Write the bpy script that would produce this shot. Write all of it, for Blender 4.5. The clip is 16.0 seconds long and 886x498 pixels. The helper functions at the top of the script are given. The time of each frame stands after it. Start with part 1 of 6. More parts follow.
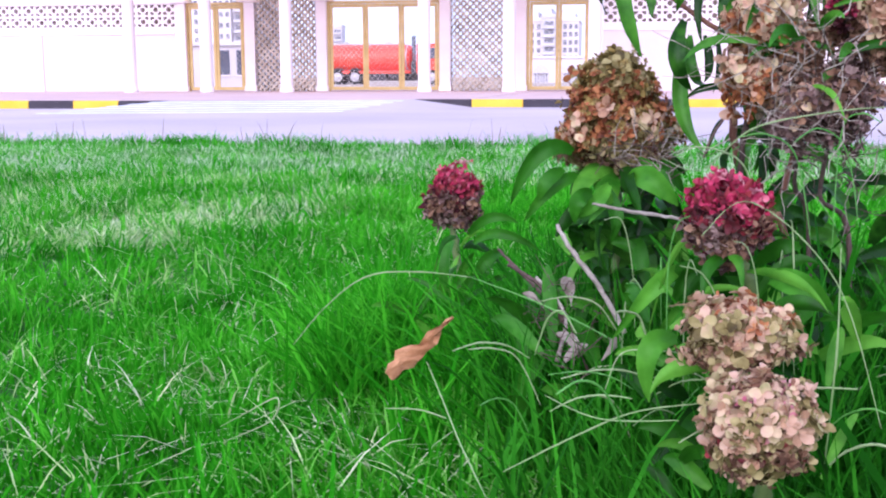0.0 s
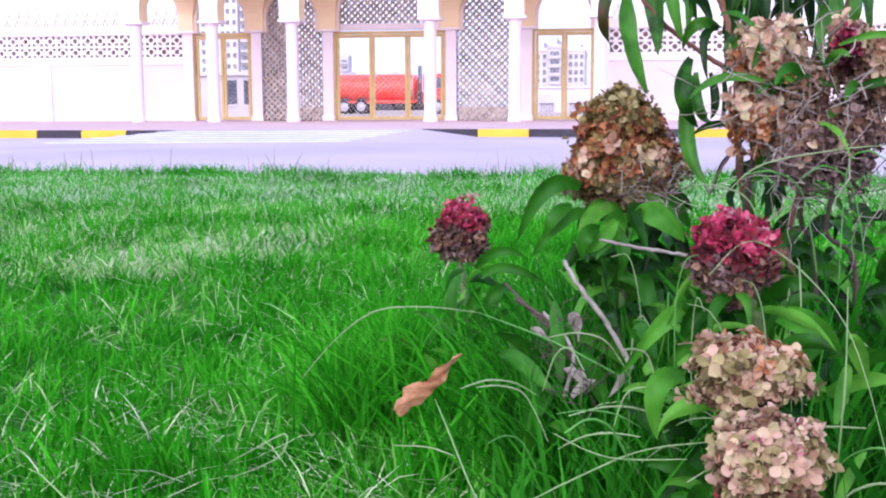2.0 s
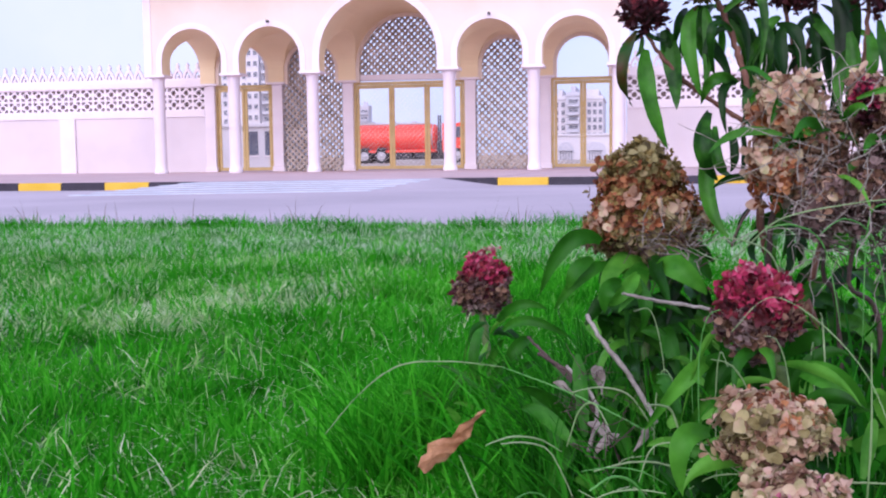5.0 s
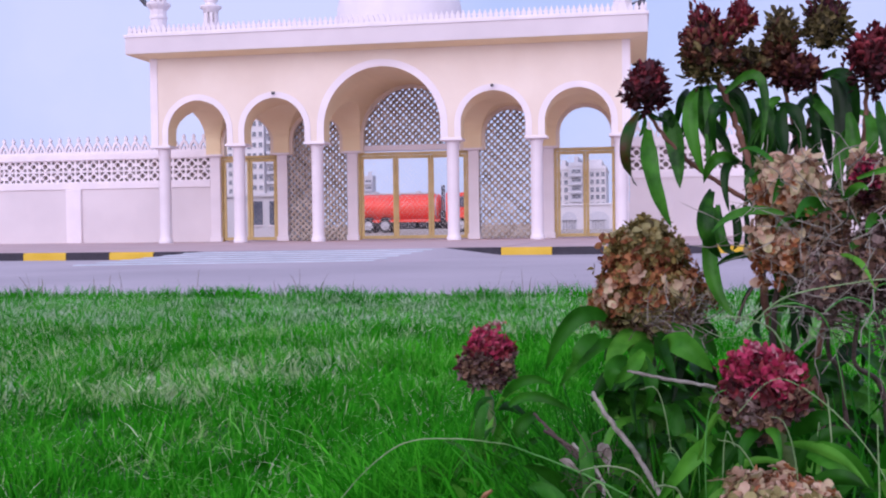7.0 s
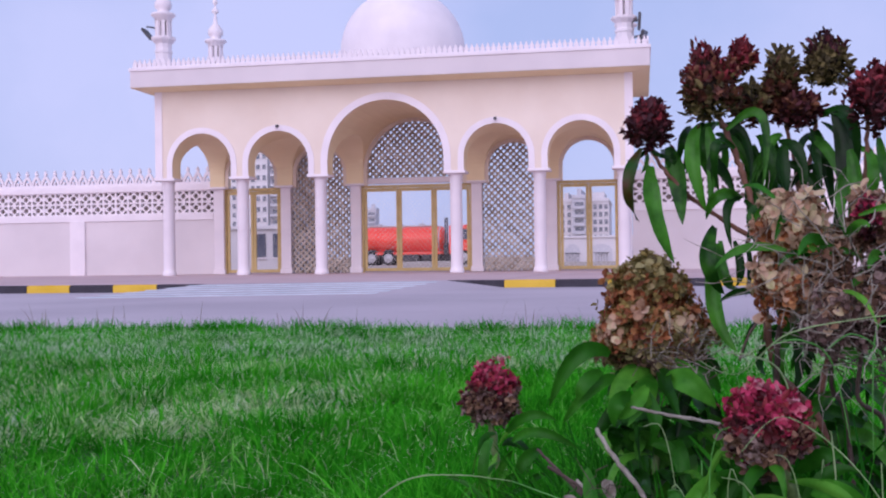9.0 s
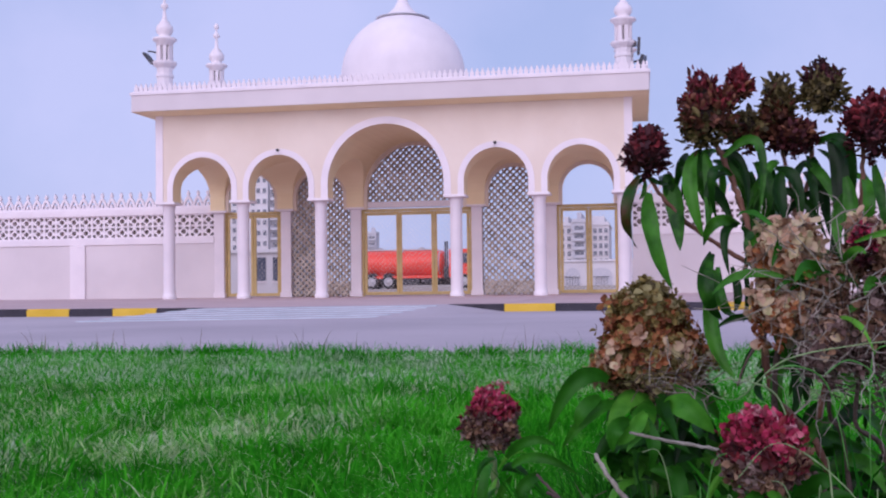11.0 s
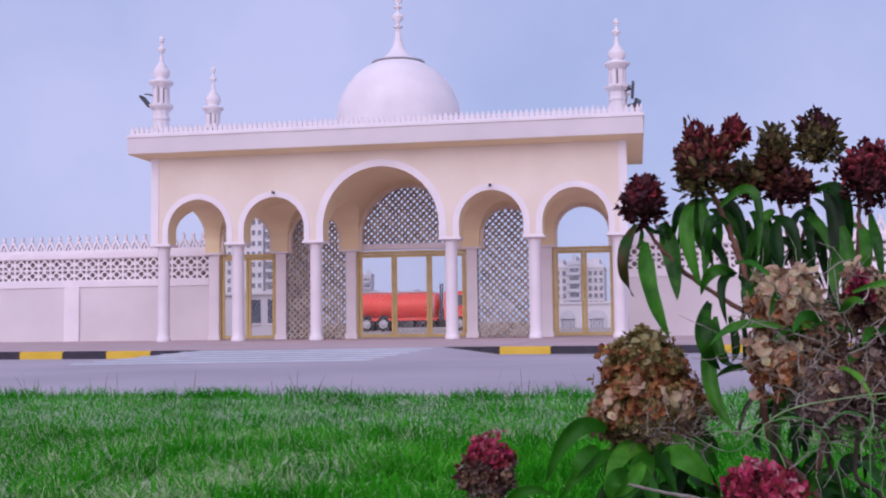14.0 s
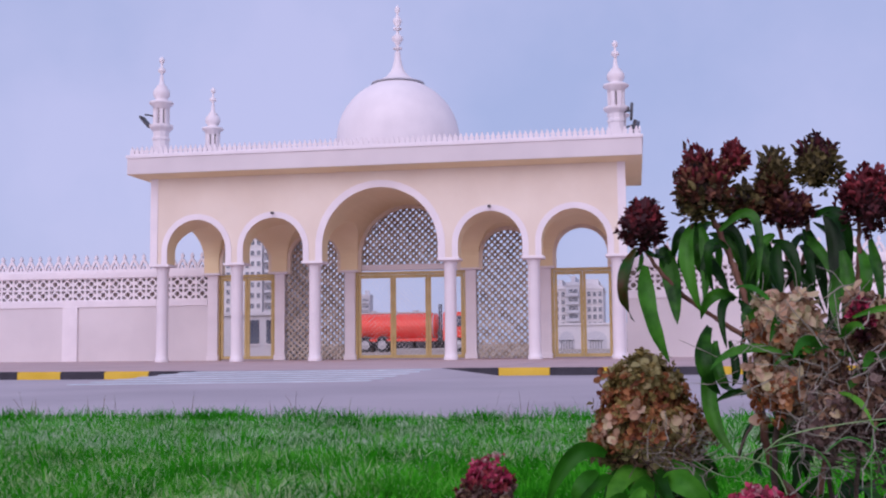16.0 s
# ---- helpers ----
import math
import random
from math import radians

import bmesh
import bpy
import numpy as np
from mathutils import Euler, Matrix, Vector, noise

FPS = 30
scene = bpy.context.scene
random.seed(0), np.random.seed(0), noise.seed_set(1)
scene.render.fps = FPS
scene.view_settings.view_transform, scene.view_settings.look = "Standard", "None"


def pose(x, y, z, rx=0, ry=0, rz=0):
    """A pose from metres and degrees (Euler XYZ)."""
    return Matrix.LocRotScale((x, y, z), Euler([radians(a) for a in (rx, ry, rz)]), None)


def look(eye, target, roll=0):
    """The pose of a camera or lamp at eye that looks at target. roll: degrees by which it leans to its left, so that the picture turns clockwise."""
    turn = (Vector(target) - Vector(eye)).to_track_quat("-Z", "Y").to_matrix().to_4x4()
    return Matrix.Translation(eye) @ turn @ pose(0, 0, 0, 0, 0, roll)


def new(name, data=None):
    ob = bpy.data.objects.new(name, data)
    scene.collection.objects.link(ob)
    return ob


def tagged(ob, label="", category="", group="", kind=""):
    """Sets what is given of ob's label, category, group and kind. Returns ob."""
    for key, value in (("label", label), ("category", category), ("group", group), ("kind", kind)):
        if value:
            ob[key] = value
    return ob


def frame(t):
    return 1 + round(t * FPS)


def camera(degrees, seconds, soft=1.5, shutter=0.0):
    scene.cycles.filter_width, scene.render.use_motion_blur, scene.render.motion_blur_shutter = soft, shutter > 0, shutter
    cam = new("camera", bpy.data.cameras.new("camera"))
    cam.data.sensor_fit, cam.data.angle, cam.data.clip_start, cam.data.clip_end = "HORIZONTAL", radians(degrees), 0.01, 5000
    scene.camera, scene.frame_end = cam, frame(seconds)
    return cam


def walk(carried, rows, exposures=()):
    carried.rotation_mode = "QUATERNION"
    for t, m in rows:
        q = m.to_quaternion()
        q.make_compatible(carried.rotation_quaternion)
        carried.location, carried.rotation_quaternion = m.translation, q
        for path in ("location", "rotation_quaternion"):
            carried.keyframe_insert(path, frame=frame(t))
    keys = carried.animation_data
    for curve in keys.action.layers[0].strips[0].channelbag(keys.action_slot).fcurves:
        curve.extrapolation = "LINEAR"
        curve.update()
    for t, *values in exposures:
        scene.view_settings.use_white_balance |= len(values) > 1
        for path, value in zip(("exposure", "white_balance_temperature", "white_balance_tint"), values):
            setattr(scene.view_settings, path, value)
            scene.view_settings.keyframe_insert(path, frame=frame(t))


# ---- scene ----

# ---------- camera ----------
cam = camera(44.21, 16.0, soft=2.1)
ROWS = [
    (0.0, 7.0045, -29.8390, 0.3430, 8.675, -8.975, -0.190),
    (0.5, 7.0041, -29.8366, 0.3432, 8.377, -8.900, -0.091),
    (1.0, 7.0034, -29.8399, 0.3449, 8.616, -8.284, -0.151),
    (1.5, 7.0048, -29.8459, 0.3467, 8.880, -7.973, -0.150),
    (2.0, 7.0035, -29.8424, 0.3487, 8.981, -7.449, -0.173),
    (2.5, 7.0032, -29.8429, 0.3500, 9.193, -6.909, -0.250),
    (3.0, 7.0033, -29.8444, 0.3509, 9.520, -6.525, -0.353),
    (3.5, 7.0033, -29.8442, 0.3518, 9.698, -6.165, -0.500),
    (6.0, 7.0027, -29.8522, 0.3587, 10.112, -2.921, -0.687),
    (6.5, 7.0026, -29.8539, 0.3611, 10.016, -1.613, -0.714),
    (7.0, 7.0023, -29.8550, 0.3618, 10.190, -1.276, -0.762),
    (7.5, 7.0014, -29.8520, 0.3620, 10.213, -0.938, -0.767),
    (8.0, 7.0026, -29.8551, 0.3626, 10.289, -0.518, -0.771),
    (8.5, 7.0019, -29.8561, 0.3644, 10.363, -0.025, -0.780),
    (9.0, 7.0026, -29.8587, 0.3649, 10.335, 0.425, -0.776),
    (11.5, 7.0042, -29.8653, 0.3683, 10.345, 2.114, -0.717),
    (12.0, 7.0028, -29.8629, 0.3703, 10.418, 2.570, -0.736),
    (12.5, 7.0028, -29.8618, 0.3709, 10.291, 2.700, -0.731),
    (13.0, 7.0024, -29.8626, 0.3717, 10.111, 3.246, -0.696),
    (13.5, 7.0024, -29.8634, 0.3727, 9.994, 3.836, -0.685),
    (14.0, 7.0026, -29.8630, 0.3725, 10.035, 3.882, -0.689),
    (14.5, 7.0025, -29.8631, 0.3729, 9.984, 4.115, -0.687),
    (15.0, 7.0023, -29.8627, 0.3738, 9.885, 4.770, -0.648),
    (15.5, 7.0021, -29.8624, 0.3738, 9.981, 4.762, -0.613),
    (16.0, 7.0020, -29.8620, 0.3749, 9.970, 4.971, -0.572),
]
EXPOSURES = [(0, 1.28, 5950, 34), (3.5, 1.0, 5950, 35), (6.0, 0.48, 5950, 36), (7.0, 0.3, 5950, 36), (9.0, 0.13, 5950, 36), (12.0, 0.05, 5950, 36), (16.0, -0.05, 6100, 36)]
walk(cam, [(t, pose(x, y, z, 90 + pitch, 0, yaw) @ pose(0, 0, 0, 0, 0, roll)) for t, x, y, z, yaw, pitch, roll in ROWS], EXPOSURES)

# ---------- light ----------
world = bpy.data.worlds.new("sky")
scene.world = world
world.use_nodes = True
wn, wl = world.node_tree.nodes, world.node_tree.links
bg = wn["Background"]
sky = wn.new("ShaderNodeTexSky")
sky.sky_type, sky.sun_disc = "NISHITA", False
sky.sun_elevation, sky.sun_rotation = radians(29), radians(191)
sky.air_density, sky.dust_density = 1.0, 2.0
wco = wn.new("ShaderNodeTexCoord")
wno = wn.new("ShaderNodeTexNoise")
wno.inputs["Scale"].default_value, wno.inputs["Detail"].default_value, wno.inputs["Roughness"].default_value = 2.8, 6.0, 0.55
wl.new(wco.outputs["Generated"], wno.inputs["Vector"])
wra = wn.new("ShaderNodeValToRGB")
wra.color_ramp.elements[0].position, wra.color_ramp.elements[0].color = 0.35, (4.95, 6.5, 8.7, 1)
wra.color_ramp.elements[1].position, wra.color_ramp.elements[1].color = 0.66, (6.75, 7.8, 9.9, 1)
wl.new(wno.outputs["Fac"], wra.inputs["Fac"])
wmx = wn.new("ShaderNodeMix")
wmx.data_type = "RGBA"
wmx.inputs["Factor"].default_value = 0.85
wl.new(sky.outputs["Color"], wmx.inputs["A"])
wl.new(wra.outputs["Color"], wmx.inputs["B"])
wl.new(wmx.outputs["Result"], bg.inputs["Color"])
bg.inputs["Strength"].default_value = 0.081
sun = new("sun", bpy.data.lights.new("sun", "SUN"))
sun.data.energy, sun.data.angle, sun.data.color = 1.75, radians(75), (1.0, 0.94, 0.88)
sun.matrix_world = look((-9, -46, 26), (0, 0, 0))

# ---------- materials ----------


def material(name, colors, rough=0.7, scale=8.0, fine=120.0, bump=0.15, metal=0.0, island=0.0, rnd=0.0, spec=0.4, trans=0.0):
    """Procedural surface: colours mixed by a broad noise, speckled by a fine one, with relief; island/rnd vary it piece by piece."""
    m = bpy.data.materials.new(name)
    m.use_nodes = True
    n, l = m.node_tree.nodes, m.node_tree.links
    b = n["Principled BSDF"]
    b.inputs["Roughness"].default_value, b.inputs["Metallic"].default_value = rough, metal
    b.inputs["Specular IOR Level"].default_value = spec
    co = n.new("ShaderNodeTexCoord")
    broad, small = n.new("ShaderNodeTexNoise"), n.new("ShaderNodeTexNoise")
    broad.inputs["Scale"].default_value, broad.inputs["Detail"].default_value = scale, 4
    small.inputs["Scale"].default_value, small.inputs["Detail"].default_value = fine, 3
    l.new(co.outputs["Object"], broad.inputs["Vector"])
    l.new(co.outputs["Object"], small.inputs["Vector"])
    mixed = n.new("ShaderNodeMath")
    mixed.operation = "MULTIPLY_ADD"
    mixed.inputs[1].default_value = 0.35
    l.new(small.outputs["Fac"], mixed.inputs[0])
    l.new(broad.outputs["Fac"], mixed.inputs[2])
    value = mixed.outputs[0]
    shift = 0.175
    for on, node, sock in ((island, "ShaderNodeNewGeometry", "Random Per Island"), (rnd, "ShaderNodeObjectInfo", "Random")):
        if on:
            src, add = n.new(node), n.new("ShaderNodeMath")
            add.operation = "MULTIPLY_ADD"
            add.inputs[1].default_value = on
            l.new(src.outputs[sock], add.inputs[0])
            l.new(value, add.inputs[2])
            value = add.outputs[0]
            shift += on / 2
    sub = n.new("ShaderNodeMath")
    sub.operation = "SUBTRACT"
    sub.inputs[1].default_value = shift
    l.new(value, sub.inputs[0])
    ramp = n.new("ShaderNodeValToRGB")
    while len(ramp.color_ramp.elements) < len(colors):
        ramp.color_ramp.elements.new(0.5)
    wide = 0.18 + 0.5 * max(island, rnd)
    for i, (e, c) in enumerate(zip(ramp.color_ramp.elements, colors)):
        e.position = 0.5 - wide + 2 * wide * i / max(1, len(colors) - 1)
        e.color = (*c, 1)
    l.new(sub.outputs[0], ramp.inputs["Fac"])
    l.new(ramp.outputs["Color"], b.inputs["Base Color"])
    if bump:
        bu = n.new("ShaderNodeBump")
        bu.inputs["Strength"].default_value, bu.inputs["Distance"].default_value = bump, 0.01
        l.new(small.outputs["Fac"], bu.inputs["Height"])
        l.new(bu.outputs["Normal"], b.inputs["Normal"])
    if trans:
        tr, mx = n.new("ShaderNodeBsdfTranslucent"), n.new("ShaderNodeMixShader")
        l.new(ramp.outputs["Color"], tr.inputs["Color"])
        mx.inputs["Fac"].default_value = trans
        l.new(b.outputs["BSDF"], mx.inputs[1])
        l.new(tr.outputs["BSDF"], mx.inputs[2])
        l.new(mx.outputs["Shader"], n["Material Output"].inputs["Surface"])
    return m


CREAM = material("cream_plaster", [(0.74, 0.63, 0.52), (0.81, 0.71, 0.60)], 0.85, 0.7, 60, 0.1)
WHITE = material("white_plaster", [(0.76, 0.70, 0.72), (0.84, 0.775, 0.79)], 0.8, 1.2, 60, 0.1)
VAULT = material("tan_vault_plaster", [(0.84, 0.68, 0.41), (0.90, 0.75, 0.48)], 0.85, 0.7, 60, 0.1)
PANEL = material("off_white_plaster", [(0.63, 0.575, 0.58), (0.71, 0.65, 0.65)], 0.85, 0.6, 60, 0.1)
# brown darkened to carry the shade inside the pierced blocks and lantern openings
SHADE_BROWN = material("shade_brown", [(0.15, 0.12, 0.10), (0.22, 0.18, 0.16)], 0.9, 3, 60, 0.2)
TAN = material("lattice_concrete", [(0.24, 0.19, 0.14), (0.44, 0.36, 0.28), (0.66, 0.57, 0.47)], 0.85, 2.0, 80, 0.2, island=0.5)
GOLD = material("gold_painted_metal", [(0.52, 0.37, 0.13), (0.62, 0.46, 0.19)], 0.5, 3, 60, 0.05)
WIRE = material("grey_wire", [(0.60, 0.57, 0.56), (0.76, 0.72, 0.70)], 0.5, 3, 60, 0)
ASPHALT = material("asphalt", [(0.385, 0.335, 0.36), (0.48, 0.42, 0.445)], 0.9, 0.35, 150, 0.3)
PAVER = material("pink_paving", [(0.46, 0.32, 0.31), (0.55, 0.40, 0.39)], 0.9, 0.8, 40, 0.2)
SAND = material("sand", [(0.36, 0.29, 0.23), (0.46, 0.38, 0.31)], 0.95, 0.5, 60, 0.3)
LINE = material("white_road_paint", [(0.46, 0.54, 0.58), (0.64, 0.70, 0.74)], 0.8, 3, 80, 0.1)
KERB_Y = material("yellow_kerb_paint", [(0.62, 0.40, 0.02), (0.72, 0.48, 0.05)], 0.7, 3, 60, 0.15)
KERB_B = material("black_kerb_paint", [(0.025, 0.022, 0.03), (0.05, 0.045, 0.06)], 0.7, 3, 60, 0.15)
SOIL = material("lawn_soil", [(0.006, 0.06, 0.003), (0.018, 0.115, 0.008)], 0.95, 9, 90, 0.5)
GRASS = material("grass_blades", [(0.003, 0.085, 0.001), (0.010, 0.285, 0.003), (0.08, 0.58, 0.024)], 0.7, 2.2, 30, 0, island=0.5, spec=0.06, trans=0.4)
THATCH = material("pale_thatch", [(0.24, 0.44, 0.18), (0.46, 0.61, 0.38), (0.66, 0.74, 0.60)], 0.7, 2.2, 30, 0, island=0.5, spec=0.1, trans=0.3)
FRESH = material("light_grass_blades", [(0.02, 0.24, 0.006), (0.07, 0.43, 0.02), (0.26, 0.62, 0.13)], 0.6, 2.2, 30, 0, island=0.5, spec=0.1, trans=0.35)
# darker copy of GRASS, with the shade of the bed put into its colour
SHADED_LONG = material("shaded_long_grass_blades", [(0.002, 0.045, 0.002), (0.006, 0.13, 0.003), (0.04, 0.36, 0.016)], 0.65, 2.2, 30, 0, island=0.6, spec=0.08, trans=0.3)
WEED = material("brown_weed", [(0.10, 0.07, 0.045), (0.22, 0.17, 0.10), (0.20, 0.24, 0.10)], 0.8, 5, 60, 0, island=0.6, trans=0.2)
STRAW = material("dry_grass", [(0.22, 0.48, 0.10), (0.46, 0.63, 0.28), (0.70, 0.74, 0.54)], 0.7, 5, 60, 0, island=0.5, spec=0.1, trans=0.25)
RED = material("red_truck_paint", [(0.80, 0.065, 0.032), (0.90, 0.095, 0.055)], 0.35, 1, 60, 0)
RUBBER = material("tyre_rubber", [(0.02, 0.02, 0.022), (0.05, 0.05, 0.05)], 0.85, 4, 60, 0.1)
STEEL = material("grey_steel", [(0.36, 0.35, 0.36), (0.52, 0.51, 0.52)], 0.5, 4, 60, 0, metal=0.3)
DARK = material("dark_metal", [(0.03, 0.03, 0.035), (0.06, 0.06, 0.07)], 0.5, 4, 60, 0)
GLASS = material("window_glass", [(0.05, 0.06, 0.09), (0.10, 0.12, 0.16)], 0.1, 1, 5, 0, spec=0.8)
# paler copy of GLASS, with the haze of distance mixed into its colour
HAZY_GLASS = material("hazy_window_glass", [(0.12, 0.13, 0.16), (0.20, 0.21, 0.24)], 0.2, 1, 5, 0)
FAR_WALL = material("pale_far_plaster", [(0.58, 0.56, 0.58), (0.70, 0.67, 0.68)], 0.9, 0.2, 9, 0)
# grey lightened to suggest haze over the far blocks
FAR_GREY = material("grey_far_plaster", [(0.48, 0.48, 0.52), (0.58, 0.57, 0.60)], 0.9, 0.2, 9, 0)

# ---------- mesh helpers ----------


def mesh_from(name, bm, mat):
    me = bpy.data.meshes.new(name)
    bmesh.ops.recalc_face_normals(bm, faces=bm.faces)
    bm.to_mesh(me)
    bm.free()
    me.materials.append(mat)
    return me


def part(name, bm, mat, parent, label="", smooth=False):
    me = mesh_from(name, bm, mat)
    if smooth:
        me.shade_smooth()
    ob = new(name, me)
    ob.parent = parent
    if label:
        tagged(ob, label)
    return ob


def thing(name, at, label, category, group="", kind=""):
    ob = new(name)
    ob.empty_display_size = 0.1
    ob.matrix_basis = at if isinstance(at, Matrix) else pose(*at)
    return tagged(ob, label, category, group, kind)


def solid(name, bm, mat, label, category, group="", kind="", at=None, smooth=False):
    me = mesh_from(name, bm, mat)
    if smooth:
        me.shade_smooth()
    ob = new(name, me)
    if at is not None:
        ob.matrix_basis = at
    return tagged(ob, label, category, group, kind)


def box(bm, x0, x1, y0, y1, z0, z1, bevel=0.0, turn=None):
    m = Matrix.Translation(((x0 + x1) / 2, (y0 + y1) / 2, (z0 + z1) / 2)) @ Matrix.Diagonal((x1 - x0, y1 - y0, z1 - z0, 1))
    got = bmesh.ops.create_cube(bm, size=1, matrix=(turn @ m) if turn else m)
    if bevel:
        edges = list({e for v in got["verts"] for e in v.link_edges})
        bmesh.ops.bevel(bm, geom=edges, offset=bevel, segments=2, affect="EDGES", profile=0.6)
    return bm


def lathe(bm, profile, segs=24, cx=0.0, cy=0.0, cz=0.0, turn=None):
    """A turned body from (radius, height) pairs."""
    rings = []
    for r, z in profile:
        ring = []
        for i in range(segs):
            a = 2 * math.pi * i / segs
            v = Vector((cx + r * math.cos(a), cy + r * math.sin(a), cz + z))
            ring.append(bm.verts.new(turn @ v if turn else v))
        rings.append(ring)
    for lo, hi in zip(rings, rings[1:]):
        for i in range(segs):
            bm.faces.new((lo[i], lo[(i + 1) % segs], hi[(i + 1) % segs], hi[i]))
    bm.faces.new(rings[0][::-1])
    bm.faces.new(rings[-1])
    return bm


def prism(bm, outline, y0, y1, turn=None):
    """An outline of (x, z) points drawn out from y0 to y1."""
    a = [bm.verts.new((turn @ Vector((x, y0, z))) if turn else (x, y0, z)) for x, z in outline]
    b = [bm.verts.new((turn @ Vector((x, y1, z))) if turn else (x, y1, z)) for x, z in outline]
    bm.faces.new(a)
    bm.faces.new(b[::-1])
    n = len(a)
    for i in range(n):
        bm.faces.new((a[i], b[i], b[(i + 1) % n], a[(i + 1) % n]))
    return bm


def tube(bm, points, radii, segs=7):
    rings = []
    pts = [Vector(p) for p in points]
    for i, p in enumerate(pts):
        d = (pts[min(i + 1, len(pts) - 1)] - pts[max(i - 1, 0)]).normalized()
        u = d.orthogonal().normalized()
        w = d.cross(u)
        r = radii[i] if isinstance(radii, (list, tuple)) else radii
        rings.append([bm.verts.new(p + r * (math.cos(2 * math.pi * k / segs) * u + math.sin(2 * math.pi * k / segs) * w)) for k in range(segs)])
    for lo, hi in zip(rings, rings[1:]):
        best = min(range(segs), key=lambda s: (lo[0].co - hi[s].co).length)
        for k in range(segs):
            bm.faces.new((lo[k], lo[(k + 1) % segs], hi[(k + 1 + best) % segs], hi[(k + best) % segs]))
    bm.faces.new(rings[0][::-1])
    bm.faces.new(rings[-1])
    return bm


def arch_line(r, spring, bottom, n=24, rise=None):
    """The outline of an arched opening, from its left foot over the crown to its right foot."""
    rise = rise or r
    pts = [(-r, bottom)] if bottom < spring else []
    pts += [(-r * math.cos(math.pi * i / n), spring + rise * math.sin(math.pi * i / n)) for i in range(n + 1)]
    return pts + ([(r, bottom)] if bottom < spring else [])


def carved(body, cutters):
    """The mesh of body less the cutters."""
    base = new("base", body)
    made = []
    for c in cutters:
        cut = new("cut", c)
        mod = base.modifiers.new("cut", "BOOLEAN")
        mod.operation, mod.solver, mod.object = "DIFFERENCE", "EXACT", cut
        mod.material_mode = "TRANSFER"
        made.append(cut)
    me = bpy.data.meshes.new_from_object(base.evaluated_get(bpy.context.evaluated_depsgraph_get()))
    for o in (base, *made):
        bpy.data.objects.remove(o)
    return me


# ---------- ground ----------
bm = bmesh.new()
box(bm, -2000, 2000, -300, 3000, -0.6, -0.165)
solid("ground", bm, SAND, "pale dusty sandy ground reaching the horizon", "ground", kind="structure")
bm = bmesh.new()
box(bm, -120, 120, -23.6, -13.0, -0.5, -0.12)
solid("road", bm, ASPHALT, "pale worn grey asphalt road beside the lawn", "road", kind="structure")

# pavement in front of the main gate
KY_L, KY_R = -14.1, -13.1
X0, X1, X2, X3 = -0.37, 0.46, 4.0, 4.90
bm = bmesh.new()
box(bm, -120, X0, KY_L + 0.12, 9.0, -0.5, 0.0)
box(bm, X3, 120, KY_R + 0.12, 9.0, -0.5, 0.0)
mid = [(X0, KY_L + 0.12, 0.0), (X1, KY_L + 0.12, 0.0), (X1, KY_L, 0.0), (X2, KY_R, 0.0), (X2, KY_R + 0.12, 0.0), (X3, KY_R + 0.12, 0.0), (X3, -11.6, 0.0), (X0, -11.6, 0.0)]
vs = [bm.verts.new(p) for p in mid]
bm.faces.new(vs)
lo = [bm.verts.new((p[0], p[1], -0.5)) for p in mid]
for i in range(8):
    bm.faces.new((vs[i], vs[(i + 1) % 8], lo[(i + 1) % 8], lo[i]))
box(bm, X0, X3, -11.6, 9.0, -0.5, 0.0)
for v in bm.verts:
    if v.co.y > 5 and v.co.z > -0.2:
        v.co.z = -0.12
solid("pavement", bm, PAVER, "pinkish paved forecourt between kerb and gate", "pavement", kind="structure")

# painted kerbs
kerb_l = thing("kerb", (0, 0, 0), "kerb painted in alternating yellow and black blocks", "kerb", kind="structure")
kerb_r = thing("kerb", (0, 0, 0), "kerb painted yellow and black beside the driveway", "kerb", kind="structure")


def kerb_block(parent, x0, x1, y, mat, h0=0.0, h1=0.0):
    b = bmesh.new()
    line = [(x0 + 0.004, -0.3), (x1 - 0.004, -0.3), (x1 - 0.004, h1), (x0 + 0.004, h0)]
    prism(b, line, y, y + 0.13)
    bmesh.ops.bevel(b, geom=[e for e in b.edges if all(v.co.z > -0.2 for v in e.verts) and all(v.co.y < y + 0.01 for v in e.verts)], offset=0.02, segments=2, affect="EDGES")
    part("kerb_block", b, mat, parent)


KP = 0.73
for i in range(24):
    kerb_block(kerb_l, X0 - KP * (i + 1), X0 - KP * i, KY_L, (KERB_Y, KERB_B)[i % 2])
    if i < 20:
        kerb_block(kerb_r, X3 + 0.79 * i, X3 + 0.79 * (i + 1), KY_R, (KERB_Y, KERB_B)[i % 2])
kerb_block(kerb_l, X0, X1, KY_L, KERB_B)
kerb_block(kerb_r, X2, X3, KY_R, KERB_B)

# asphalt apron that rises from the road to the forecourt, with pale stripes across it
APRON = [Vector(p) for p in ((-0.35, -16.7, -0.118), (3.45, -15.65, -0.118), (X2, KY_R, 0.002), (X1, KY_L, 0.002))]
bm = bmesh.new()
top = [bm.verts.new(p) for p in APRON]
left_foot, right_foot = bm.verts.new((X0, KY_L, -0.118)), bm.verts.new((X3, KY_R, -0.118))
bm.faces.new(top)
bm.faces.new((top[3], left_foot, top[0]))
bm.faces.new((top[1], right_foot, top[2]))
low = [bm.verts.new((v.co.x, v.co.y, -0.4)) for v in (left_foot, top[0], top[1], right_foot, top[2], top[3])]
rim = [left_foot, top[0], top[1], right_foot, top[2], top[3]]
for i in range(6):
    k = (i + 1) % 6
    bm.faces.new((rim[i], low[i], low[k], rim[k]))
